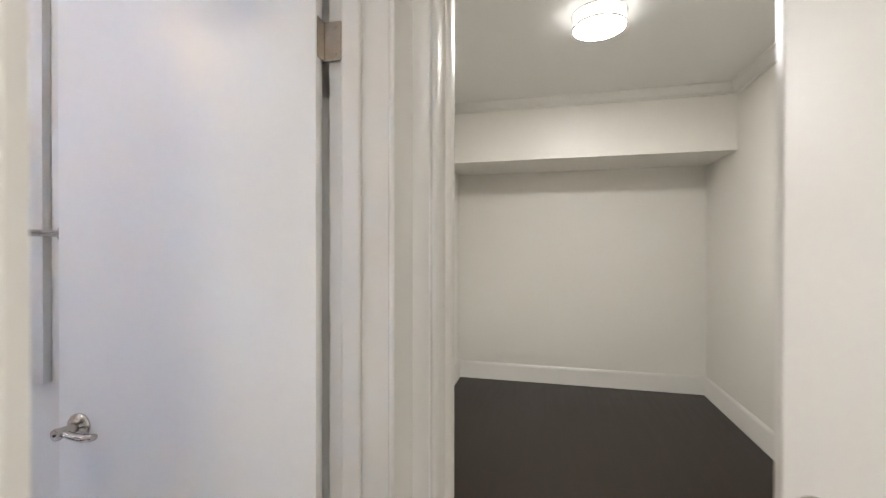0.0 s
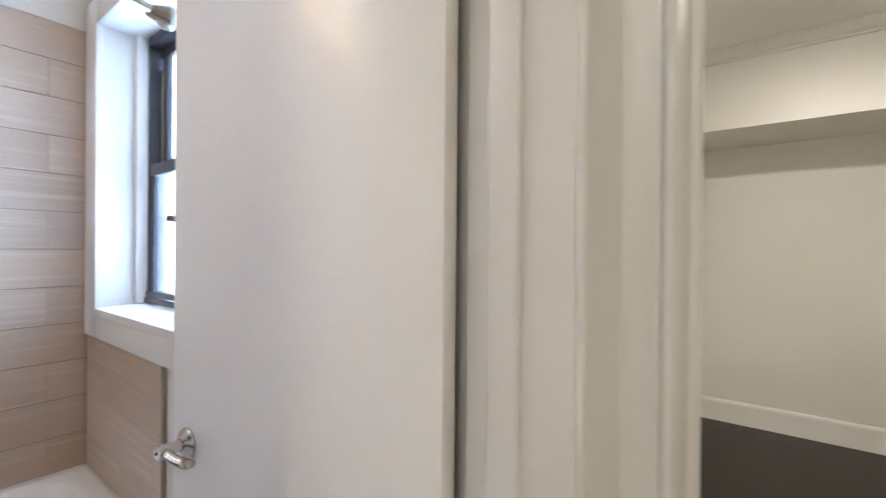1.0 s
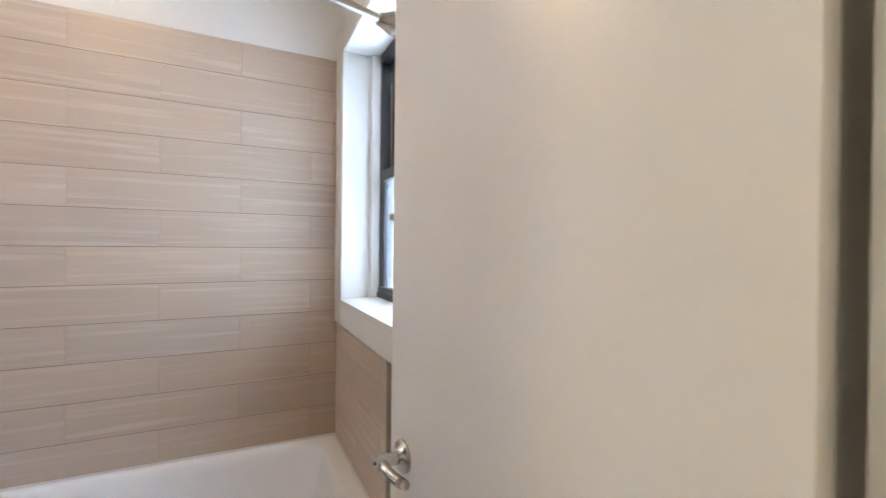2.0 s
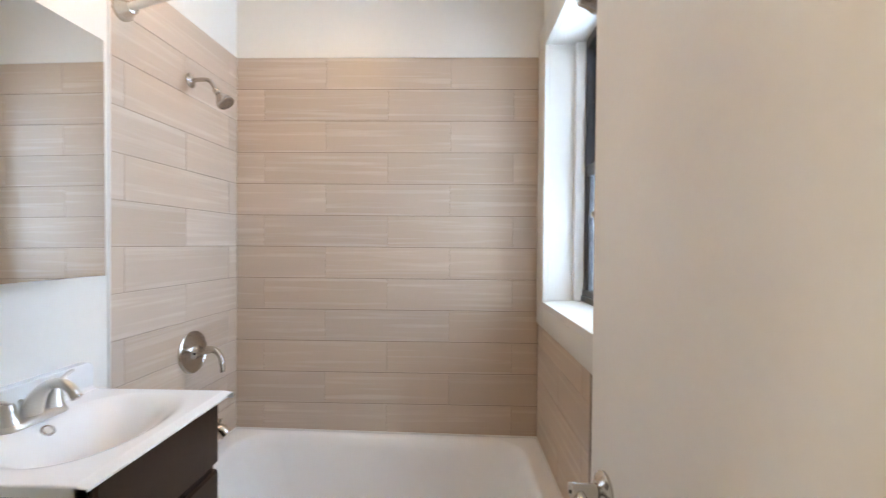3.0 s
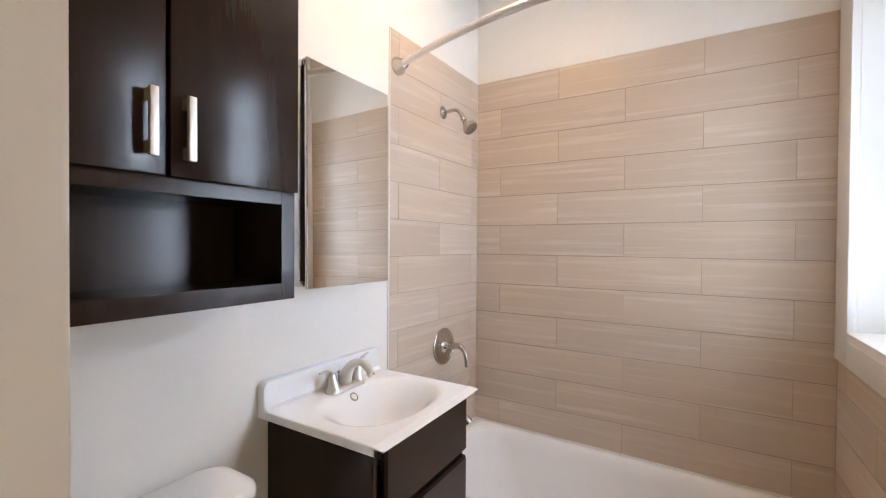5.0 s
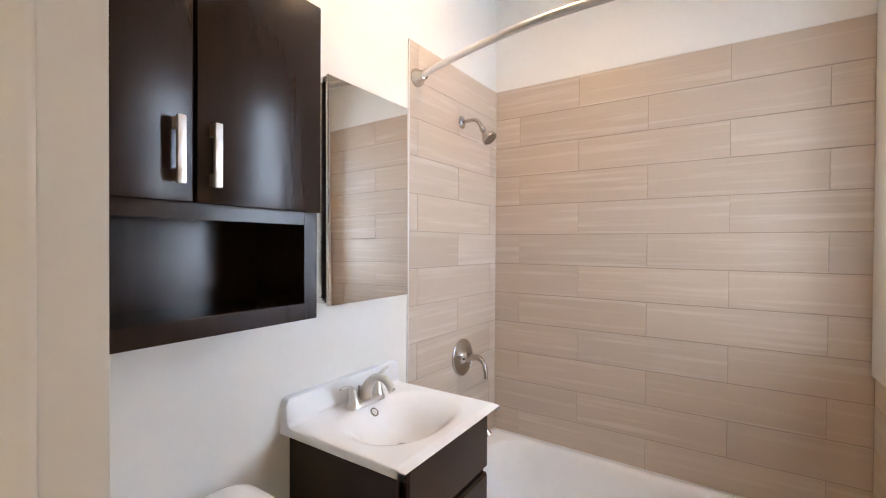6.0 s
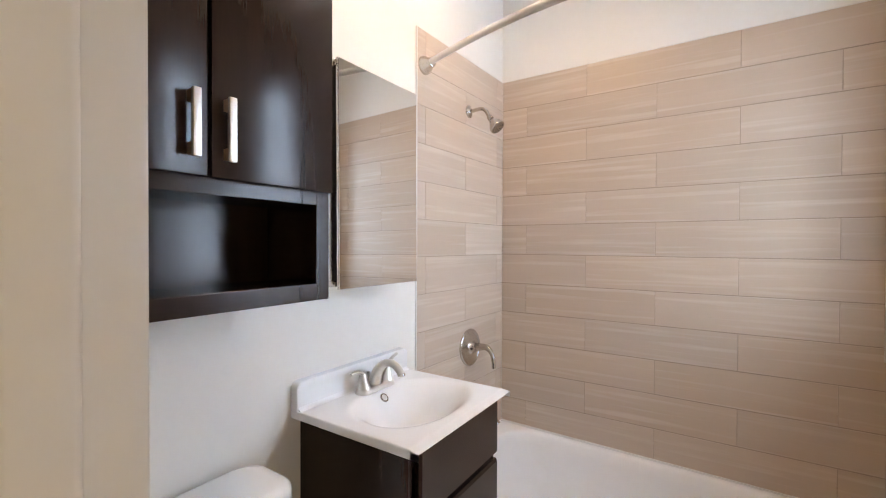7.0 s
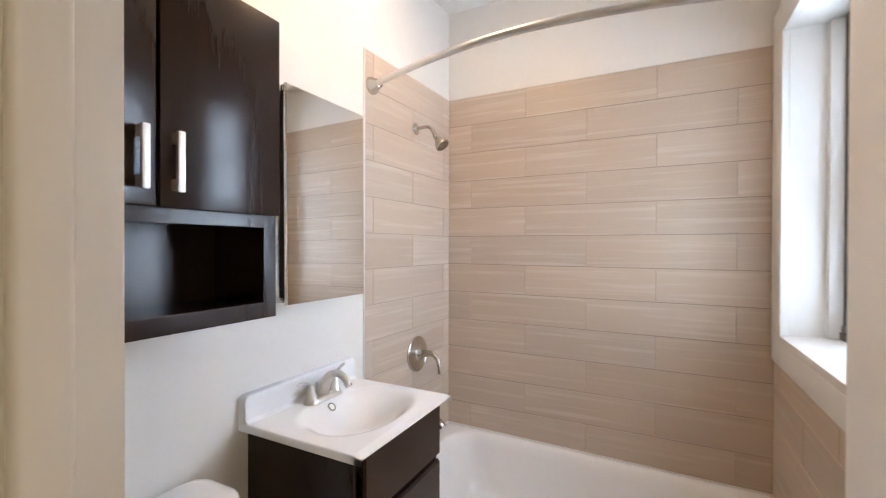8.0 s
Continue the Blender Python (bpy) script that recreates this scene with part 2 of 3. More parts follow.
def smooth_path(points, steps=8):
    """Catmull-Rom through the points."""
    p = [Vector(q) for q in points]
    p = [p[0] * 2 - p[1]] + p + [p[-1] * 2 - p[-2]]
    out = []
    for i in range(1, len(p) - 2):
        for k in range(steps):
            t = k / steps
            out.append(0.5 * ((2 * p[i]) + (p[i + 1] - p[i - 1]) * t + (2 * p[i - 1] - 5 * p[i] + 4 * p[i + 1] - p[i + 2]) * t * t
                              + (3 * p[i] - p[i - 1] - 3 * p[i + 1] + p[i + 2]) * t ** 3))
    out.append(p[-2])
    return out


def lathe(profile, at, axis, seg=32, bm=None):
    """profile of (radius, distance along the axis)."""
    d = Vector(axis).normalized()
    a = d.orthogonal().normalized()
    b = d.cross(a)
    rings = [[Vector(at) + d * h + (a * math.cos(2 * math.pi * k / seg) + b * math.sin(2 * math.pi * k / seg)) * max(r, 1e-4) for k in range(seg)]
             for r, h in profile]
    return loft(rings, bm=bm)


def round_rect(x0, y0, x1, y1, r, z, k=8):
    """Points of a rounded rectangle at height z."""
    out = []
    for cx, cy, s in ((x1 - r, y1 - r, 0), (x0 + r, y1 - r, 90), (x0 + r, y0 + r, 180), (x1 - r, y0 + r, 270)):
        for i in range(k + 1):
            a = radians(s + 90 * i / k)
            out.append((cx + r * math.cos(a), cy + r * math.sin(a), z))
    return out


# ---- the shell ----
ZB, ZR = 2.70, 2.575          # ceilings of the bathroom, and of the hall and the room
solo("floor", box((-0.15, -0.15, -0.1), (1.99, 1.6, 0.0)), FLOORT, "pale tiled bathroom floor", "floor", "structure")
solo("floor_hall", boxes(((1.99, -1.3, -0.1), (3.75, 1.475, 0)), ((2.139, 1.475, -0.1), (3.75, 1.6, 0)), ((1.45, 1.6, -0.1), (4.03, 4.95, 0))), BOARDS,
     "dark brown stained wooden floor boards", "floor", "structure")
solo("ceiling", box((-0.15, -0.15, ZB), (2.139, 1.62, ZB + 0.1)), CEIL, "white painted bathroom ceiling", "ceiling", "structure")
solo("ceiling_room", boxes(((2.139, -1.3, ZR), (3.75, 1.6, ZR + 0.1)), ((1.45, 1.6, ZR), (4.03, 4.95, ZR + 0.1))), CEIL,
     "white painted ceiling of the hall and room", "ceiling", "structure")

wall_long = solo("wall_long", box((-0.15, -0.15, 0), (-0.004, 1.62, ZB)), PAINT, "cream painted wall above beige streaked tiles", "wall", "structure")
# the left wall runs out of square along the tub, then on behind the vanity
SKEW = 0.0417
LEFT = pose(0, -0.012, 0, 0, 0, -math.degrees(math.atan(SKEW)))   # x along the tiled stretch, y out of it
wall_left = solo("wall_left", prism([(-0.004, -0.16), (1.99, -0.16), (1.99, -0.049), (0.742, -0.049), (-0.004, -0.0178)], 0, ZB), PAINT, "cream painted wall beside a tiled tub surround", "wall", "structure")
# window wall with its opening
WX0, WX1, WZ0, WZ1 = 0.148, 0.905, 1.045, 2.20
YW = 1.492
wall_window = solo("wall_window", boxes(((-0.004, YW, 0), (WX0 - 0.012, 1.78, ZB)), ((WX1 + 0.012, YW, 0), (1.60, 1.78, ZB)), ((1.60, YW, 0), (2.139, 1.60, ZB)),
                                        ((WX0 - 0.012, YW, 0), (WX1 + 0.012, 1.78, WZ0 - 0.031)), ((WX0 - 0.012, YW, WZ1 + 0.012), (WX1 + 0.012, 1.78, ZB))), PAINT,
                   "cream painted wall round a deep window opening", "wall", "structure")
# door wall of the bathroom: opening y 0.70 to 1.40, up to z 2.04
DY0, DY1, DZ = 0.685, 1.415, 2.045
solo("wall_door", boxes(((1.99, -0.15, 0), (2.139, DY0, ZB)), ((1.99, DY1, 0), (2.139, YW, ZB)), ((1.99, DY0, DZ), (2.139, DY1, ZB))), PAINT,
     "cream painted partition with the bathroom doorway", "wall", "structure")
# hall walls and the wall to the other room
RX0, RX1 = 2.222, 3.00
solo("wall_hall", boxes(((2.139, 1.475, 0), (RX0, 1.60, ZR)), ((RX1, 1.475, 0), (3.75, 1.60, ZR)), ((RX0, 1.475, DZ), (RX1, 1.60, ZR))), PAINT,
     "cream painted hall wall with a doorway to the room", "wall", "structure")
solo("wall_hall_side", box((3.75, -1.3, 0), (3.85, 1.6, ZR)), PAINT, "cream painted side wall of the hall", "wall", "structure")
solo("wall_hall_end", box((1.9, -1.4, 0), (3.85, -1.3, ZR)), PAINT, "cream painted end wall of the hall", "wall", "structure")
solo("wall_hall_inner", box((1.99, -1.3, 0), (2.139, -0.15, ZR)), PAINT, "cream painted inner wall of the hall", "wall", "structure")
solo("wall_room_left", box((1.45, 1.78, 0), (1.60, 4.95, ZR)), PAINT, "cream painted side wall of the empty room", "wall", "structure")
solo("wall_room_right", box((3.884, 1.6, 0), (4.03, 4.95, ZR)), PAINT, "cream painted wall of the empty room", "wall", "structure")
solo("wall_room_back", box((1.60, 4.80, 0), (3.884, 4.95, ZR)), PAINT, "cream painted back wall under a soffit", "wall", "structure")
solo("soffit", box((1.60, 4.167, 2.072), (3.884, 4.80, ZR)), PAINT, "cream painted boxed soffit along the back wall", "soffit", "structure")


def base_profile(flip=1, at=0.0):
    return [(at, 0.0), (at - flip * 0.022, 0.0), (at - flip * 0.022, 0.012), (at - flip * 0.014, 0.03), (at - flip * 0.014, 0.135), (at - flip * 0.008, 0.155), (at, 0.165)]


solo("baseboard", prism(base_profile(1, 4.80), 1.60, 3.884, "x"), SILLW, "white painted tall baseboard along the back wall", "baseboard", "structure")
solo("baseboard", prism(base_profile(1, 3.884), 1.6, 4.786, "y"), SILLW, "white painted tall baseboard along the room wall", "baseboard", "structure")
solo("baseboard", prism(base_profile(-1, 1.60), 1.78, 4.786, "y"), SILLW, "white painted tall baseboard along the room wall", "baseboard", "structure")


def crown_profile(at, flip=1):
    pts = [(0, 0), (0, -0.078), (0.012, -0.078), (0.014, -0.064)]
    pts += [(0.014 + 0.042 * math.sin(radians(a)), -0.064 + 0.046 * (1 - math.cos(radians(a)))) for a in (25, 50, 75)]
    pts += [(0.060, -0.016), (0.066, -0.012), (0.066, 0)]
    return [(at - flip * u, ZR + v) for u, v in pts]


solo("crown_moulding", prism(crown_profile(4.167), 1.60, 3.884, "x"), SILLW, "white stepped crown moulding under the ceiling", "moulding", "structure")
solo("crown_moulding", prism(crown_profile(3.884), 1.6, 4.15, "y"), SILLW, "white stepped crown moulding under the ceiling", "moulding", "structure")
solo("crown_moulding", prism(crown_profile(1.60, -1), 1.6, 4.15, "y"), SILLW, "white stepped crown moulding under the ceiling", "moulding", "structure")

# ---- door frame of the bathroom ----
frame_bath = thing("door_frame", (2.06, 1.05, 0), "white painted door frame of the bathroom", "door frame", kind="structure")
part("jamb", box((1.995, 1.399, 0), (2.139, DY1 + 0.02, DZ), 0.002), TRIM, frame_bath)
part("jamb", box((1.986, DY0 - 0.02, 0), (2.139, 0.700, DZ), 0.003), TRIM, frame_bath)
part("head", box((1.988, 0.700, DZ - 0.02), (2.139, 1.398, DZ), 0.002), TRIM, frame_bath)
part("door_stop", box((2.031, 1.3845, 0), (2.076, 1.400, DZ - 0.02), 0.006, 4), TRIM, frame_bath)
part("door_stop", box((2.0205, 0.698, 0), (2.0535, 0.712, DZ - 0.02), 0.005, 4), TRIM, frame_bath)
# moulded casings on the hall side, up to the next doorway
part("casing", prism([(2.139, 1.4005), (2.1405, 1.3992), (2.1430, 1.3977), (2.1460, 1.3972), (2.1490, 1.3980), (2.1512, 1.4005), (2.1520, 1.404), (2.1545, 1.415), (2.159, 1.435),
                      (2.166, 1.452), (2.1705, 1.460), (2.1725, 1.4642), (2.1392, 1.4642)], 0, DZ + 0.06), TRIM, frame_bath)
part("casing", prism([(2.139, 0.699), (2.139, 0.60), (2.196, 0.60), (2.196, 0.622), (2.172, 0.634), (2.164, 0.660), (2.168, 0.676), (2.186, 0.688), (2.191, 0.693), (2.191, 0.7045), (2.187, 0.7055), (2.160, 0.7055), (2.154, 0.699)], 0, DZ + 0.06), TRIM, frame_bath)
part("casing", box((2.139, 0.6995, DZ), (2.153, 1.3968, DZ + 0.06), 0.003), TRIM, frame_bath)


def bead(cx, cy, r, a0, a1, n=6):
    return [(cx + r * math.cos(radians(a0 + (a1 - a0) * i / n)), cy + r * math.sin(radians(a0 + (a1 - a0) * i / n))) for i in range(n + 1)]


frame_room = thing("door_frame", (2.6, 1.53, 0), "white painted door frame with rounded casing edges", "door frame", kind="structure")
prof = [(2.1392, 1.4765), (2.1392, 1.4646), (2.1735, 1.4646), (2.190, 1.4682), (2.2050, 1.4725), (2.2095, 1.4755), (2.2135, 1.4755)] + bead(2.2225, 1.4725, 0.0085, 195, 360) + [(2.231, 1.4768)]
part("casing", prism(prof, 0, DZ + 0.07), TRIM, frame_room)
prof = [(2.20, 1.4775), (2.2315, 1.4775), (2.2335, 1.490), (2.2352, 1.500), (2.2362, 1.508), (2.2350, 1.519)] + bead(2.2395, 1.534, 0.0105, 255, 400) + [(2.2405, 1.56), (2.2405, 1.61), (2.20, 1.61)]
part("jamb", prism(prof, 0, DZ), TRIM, frame_room)
part("jamb", box((RX1 - 0.02, 1.465, 0), (RX1 + 0.01, 1.61, DZ), 0.002), TRIM, frame_room)
part("head", box((2.247, 1.465, DZ - 0.02), (RX1 - 0.02, 1.61, DZ), 0.002), TRIM, frame_room)
part("casing", box((RX1 - 0.005, 1.452, 0), (RX1 + 0.07, 1.475, DZ + 0.07), 0.003), TRIM, frame_room)


# ---- lever handle and doors ----
def lever(parent, m, flip=1):
    """Door lever with its rose; m: local frame, x along the lever to the hinge, y out of the door, z up."""
    def put(bm):
        bmesh.ops.transform(bm, matrix=m, verts=bm.verts)
        return bm
    h = part("handle", put(lathe([(0.001, 0), (0.030, 0), (0.0305, 0.004), (0.028, 0.008), (0.021, 0.012), (0.0165, 0.016), (0.001, 0.017)], (0, 0, 0), (0, 1, 0))), NICKEL, parent, "brushed nickel lever handle")
    part("spindle", put(lathe([(0.0125, 0.012), (0.0115, 0.025), (0.0125, 0.042), (0.0145, 0.052), (0.0135, 0.058), (0.001, 0.059)], (0, 0, 0), (0, 1, 0), 24)), NICKEL, h)
    path = smooth_path([(-0.006, 0.044, 0.0), (0.016, 0.047, 0.000), (0.036, 0.043, -0.007), (0.056, 0.036, -0.012), (0.074, 0.035, -0.009), (0.081, 0.036, -0.006)], 6)
    rad = [0.0078 + 0.0040 * math.sin(math.pi * min(1, i / (len(path) - 1) * 1.0)) * (i / (len(path) - 1)) for i in range(len(path))]
    rad[-1] = 0.004
    part("lever", put(tube(path, rad, 16, flat=0.9)), NICKEL, h)
    part("lock_pin", put(lathe([(0.003, 0.059), (0.003, 0.0605), (0.0005, 0.0606)], (0, 0, 0), (0, 1, 0), 12)), BLACK, h)
    return h


H, F = Vector((1.984, 1.361, 0)), Vector((1.315, 1.309, 0))   # visible face of the open leaf: hinge side, free side
u = (F - H).normalized()
w = Vector((-u.y, u.x, 0))
w = w if w.y < 0 else -w                                     # out of the visible face
leaf_m = Matrix(((-u.x, w.x, 0, F.x), (-u.y, w.y, 0, F.y), (0, 0, 1, 0), (0, 0, 0, 1)))   # x from the free edge to the hinge, y out
door_b = thing("bathroom_door", (1.65, 1.35, 0.012), "white painted flush door standing open", "door")
part("leaf", box((0, -0.033, 0.012), ((F - H).length, 0, 2.03), 0.002, turn=leaf_m), DOOR, door_b)
lever(door_b, leaf_m @ Matrix.Translation((0.061, 0, 0.901)))
part("latch_plate", box((-0.0012, -0.028, 0.87), (0.0005, -0.006, 0.93), turn=leaf_m), NICKEL, door_b)
for z in (0.24, 1.753):
    hg = part("hinge", box((1.9835, 1.3935, z), (2.027, 1.3972, z + 0.088), 0.0008, 1), HINGE, door_b, "small aged nickel butt hinge")
    part("knuckle", lathe([(0.001, 0), (0.0055, 0), (0.0055, 0.088), (0.001, 0.088)], (1.981, 1.396, z), (0, 0, 1), 14), HINGE, hg)
    part("hinge_leaf", box((1.9845, 1.364, z), (1.9868, 1.392, z + 0.088)), HINGE, hg)
    for dz in (0.014, 0.044, 0.074):
        part("screw", lathe([(0.0035, 0), (0.003, 0.0012), (0.0005, 0.0013)], (2.013 + 0.006 * (dz == 0.044), 1.3936, z + dz), (0, -1, 0), 10), HINGE, hg)

door_h = thing("hall_door", (3.2, 1.40, 0.012), "white painted flush door folded back against the hall wall", "door")
hl = Matrix.Translation((2.885, 1.404, 0)) @ pose(0, 0, 0, 0, 0, -3)
part("leaf", box((0, 0, 0.012), (0.72, 0.034, 2.03), 0.002, turn=hl), DOOR, door_h)
knob_m = hl @ Matrix.Translation((0.045, 0, 0.868)) @ Matrix.Diagonal((1, -1, 1, 1))
bmk = lathe([(0.001, 0), (0.03, 0), (0.03, 0.006), (0.012, 0.012), (0.011, 0.03), (0.024, 0.038), (0.027, 0.05), (0.022, 0.06), (0.001, 0.064)], (0, 0, 0), (0, 1, 0), 28)
bmesh.ops.transform(bmk, matrix=knob_m, verts=bmk.verts)
part("knob", bmk, NICKEL, door_h, "brushed nickel round knob")

# ---- window ----
window = thing("window_1", (0.52, 1.6, WZ0), "dark framed double-hung window with frosted panes and white casing", "window", kind="structure")
CY0 = 1.467
part("casing", box((0.004, CY0, 0.925), (WX0, YW, WZ1 + 0.115), 0.002), SILLW, window)
part("casing", box((WX1, CY0, 0.925), (1.018, YW, WZ1 + 0.115), 0.002), SILLW, window)
part("casing", box((WX0, CY0, WZ1), (WX1, YW, WZ1 + 0.115), 0.002), SILLW, window)
part("apron", box((WX0, CY0, 0.925), (WX1, YW, WZ0 - 0.0305), 0.002), SILLW, window)
part("window_sill", prism([(CY0, WZ0 - 0.03), (CY0, WZ0 - 0.002), (CY0 + 0.003, WZ0), (1.74, WZ0 + 0.012), (1.74, WZ0 - 0.03)], WX0 - 0.0, WX1, "x"), SILLW, window)
part("reveal", box((WX0 - 0.012, YW, WZ0), (WX0, 1.75, WZ1)), SILLW, window)
part("reveal", box((WX1, YW, WZ0), (WX1 + 0.012, 1.75, WZ1)), SILLW, window)
part("reveal", box((WX0 - 0.012, YW, WZ1), (WX1 + 0.012, 1.70, WZ1 + 0.0118)), SILLW, window)
for x0, x1 in ((WX0, WX0 + 0.03), (WX1 - 0.03, WX1)):
    part("stop_bead", box((x0, 1.60, WZ0 + 0.008), (x1, 1.745, WZ1), 0.003), SILLW, window)
part("frame", box((WX0 + 0.03, 1.640, WZ0 + 0.012), (WX0 + 0.050, 1.72, WZ1), 0.002), SASH, window, "dark grey metal frame")
part("frame", box((WX1 - 0.050, 1.640, WZ0 + 0.012), (WX1 - 0.03, 1.72, WZ1), 0.002), SASH, window)
part("frame", box((WX0 + 0.050, 1.638, WZ1 - 0.04), (WX1 - 0.050, 1.72, WZ1), 0.002), SASH, window)
part("frame", box((WX0 + 0.03, 1.630, WZ0 + 0.009), (WX1 - 0.03, 1.637, WZ0 + 0.035), 0.002), SASH, window)
GX0, GX1 = WX0 + 0.050, WX1 - 0.050
ls = part("lower_sash", box((GX0, 1.642, 1.60), (GX1, 1.675, 1.65), 0.003), SASH, window, "dark grey sash rail")
part("stile", box((GX0, 1.645, 1.08), (GX0 + 0.024, 1.672, 1.60), 0.003), SASH, ls)
part("stile", box((GX1 - 0.024, 1.645, 1.08), (GX1, 1.672, 1.60), 0.003), SASH, ls)
part("bottom_rail", box((GX0 - 0.03, 1.636, 1.08), (GX1, 1.675, 1.105), 0.006, 3), SASH, ls)
part("latch", box((0.49, 1.640, 1.65), (0.55, 1.672, 1.662), 0.004), SASH, ls)
pane = part("pane", box((GX0 + 0.024, 1.656, 1.105), (GX1 - 0.024, 1.660, 1.60)), GLASS, ls, "bright frosted glass pane", None)
pane.visible_shadow = False
us = part("upper_sash", box((GX0, 1.682, 2.12), (GX1, 1.712, 2.16), 0.003), SASH, window, "dark grey sash rail")
part("stile", box((GX0 + 0.022, 1.682, 1.62), (GX0 + 0.064, 1.712, 2.12), 0.003), SASH, us)
part("stile", box((GX1 - 0.064, 1.682, 1.62), (GX1 - 0.022, 1.712, 2.12), 0.003), SASH, us)
part("track", box((GX0, 1.684, 1.65), (GX0 + 0.021, 1.710, 2.07), 0.002), LINER, us, "pale grey sash track")
pane = part("pane", box((GX0 + 0.064, 1.694, 1.62), (GX1 - 0.064, 1.698, 2.12)), GLASS, us, "bright frosted glass pane", None)
pane.visible_shadow = False
solo("backdrop", box((-3.4, 2.35, -0.4), (0.92, 2.36, 4.2)), SKYGLOW, "bright white overcast daylight outside the window", "sky", "structure")

# ---- tub ----
tub = thing("bathtub", (0.38, 0.73, 0), "glossy white alcove bathtub", "bathtub")
TZ, TX = 0.380, 0.755
rings = [round_rect(0.0005, -0.0115, TX, 1.4765, 0.012, 0.0), round_rect(0.0005, -0.0115, TX, 1.4765, 0.012, TZ - 0.012),
         round_rect(0.003, -0.009, TX - 0.003, 1.474, 0.012, TZ - 0.003), round_rect(0.009, -0.003, TX - 0.010, 1.468, 0.014, TZ)]
inner = [(0.0, 0.0, 0.0), (0.004, 0.006, 0.003), (0.012, 0.016, 0.012), (0.022, 0.03, 0.05), (0.035, 0.06, 0.15), (0.055, 0.11, 0.26), (0.085, 0.17, 0.305), (0.13, 0.24, 0.318)]
for dx, dy, dz in inner:
    rings.append(round_rect(0.040 + dx, 0.062 + dy, 0.665 - dx * 1.1, 1.405 - dy, 0.15 - dx * 0.25, TZ - dz))
tub_bm = loft(rings)
for v in tub_bm.verts:                      # the rim follows the wall and falls a little to the window
    v.co.y -= SKEW * v.co.x * max(0.0, 1 - v.co.y / 0.3) * (v.co.y < 0.3)
    v.co.z -= 0.013 * max(0.0, v.co.y) * (v.co.z > 0.02)
part("basin", tub_bm, PORCELAIN, tub, smooth=60)
part("drain", lathe([(0.001, 0), (0.03, 0), (0.03, 0.003), (0.02, 0.004), (0.001, 0.003)], (0.36, 0.36, TZ - 0.318), (0, 0, 1), 28), NICKEL, tub, "brushed nickel drain")
caulk = boxes(((0.0002, -0.010, TZ - 0.004), (0.004, 1.476, TZ + 0.003)), ((0.006, -0.0115, TZ - 0.004), (0.73, -0.008, TZ + 0.003)), ((0.006, 1.473, TZ - 0.004), (0.75, 1.4765, TZ + 0.003)))
for v in caulk.verts:
    v.co.y -= SKEW * v.co.x * (v.co.y < 0)
    v.co.z -= 0.013 * max(0.0, v.co.y)
solo("tub_caulk", caulk, CAULK,
     "white caulk bead between tub and tiles", "caulk", "structure")

# ---- shower fittings ----
sh = thing("shower", (0.346, -0.026, 1.96), "brushed nickel shower head on a bent arm", "shower head")
part("flange", lathe([(0.001, 0), (0.03, 0), (0.029, 0.004), (0.016, 0.011), (0.011, 0.014)], (0.346, -0.0264, 1.966), (0, 1, 0)), NICKEL, sh)
part("arm", tube(smooth_path([(0.346, -0.02, 1.966), (0.354, 0.040, 1.966), (0.372, 0.076, 1.948), (0.396, 0.108, 1.908)], 7), 0.0085, 18), NICKEL, sh)
hd = Vector((0.06, 0.62, -0.78)).normalized()
hp = Vector((0.396, 0.106, 1.910))
head = part("head", lathe([(0.009, 0), (0.013, 0.003), (0.013, 0.018), (0.010, 0.022), (0.017, 0.032), (0.030, 0.055), (0.034, 0.066), (0.034, 0.074), (0.029, 0.077), (0.001, 0.077)], hp, hd), NICKEL, sh)
q = hd.to_track_quat("Z", "Y").to_matrix()
for ring, cnt in ((0.008, 5), (0.017, 10), (0.025, 15)):
    for k in range(cnt):
        a = 2 * math.pi * k / cnt
        part("nozzle", lathe([(0.0018, 0), (0.0012, 0.003), (0.0002, 0.0031)], hp + hd * 0.077 + q @ Vector((ring * math.cos(a), ring * math.sin(a), 0)), hd, 6), BLACK, head)

valve = thing("shower_valve", (0.334, -0.026, 0.842), "brushed nickel round shower valve with a curved lever", "shower valve")
part("plate", lathe([(0.001, 0), (0.086, 0), (0.0875, 0.003), (0.087, 0.008), (0.083, 0.011), (0.077, 0.0115), (0.074, 0.0095), (0.034, 0.0135), (0.026, 0.019), (0.021, 0.032), (0.0195, 0.045), (0.001, 0.046)], (0.334, -0.0258, 0.841), (0.04, 1, 0.05), 48), NICKEL, valve)
part("handle", tube(smooth_path([(0.336, 0.012, 0.845), (0.340, 0.045, 0.852), (0.347, 0.078, 0.853), (0.355, 0.105, 0.832), (0.359, 0.116, 0.80), (0.361, 0.119, 0.768)], 7),
                    [0.019 - 0.0095 * min(1, i / 22) for i in range(36)], 20), NICKEL, valve)
spout = thing("tub_spout", (0.345, -0.027, 0.53), "brushed nickel tub spout", "tub spout")
part("body", tube(smooth_path([(0.345, -0.028, 0.53), (0.345, 0.05, 0.53), (0.345, 0.10, 0.522), (0.345, 0.125, 0.50)], 6), [0.027] * 10 + [0.024] * 9, 24), NICKEL, spout)
part("diverter", lathe([(0.004, 0), (0.004, 0.012), (0.007, 0.015), (0.007, 0.022), (0.001, 0.024)], (0.345, 0.10, 0.545), (0, 0, 1), 14), NICKEL, spout)

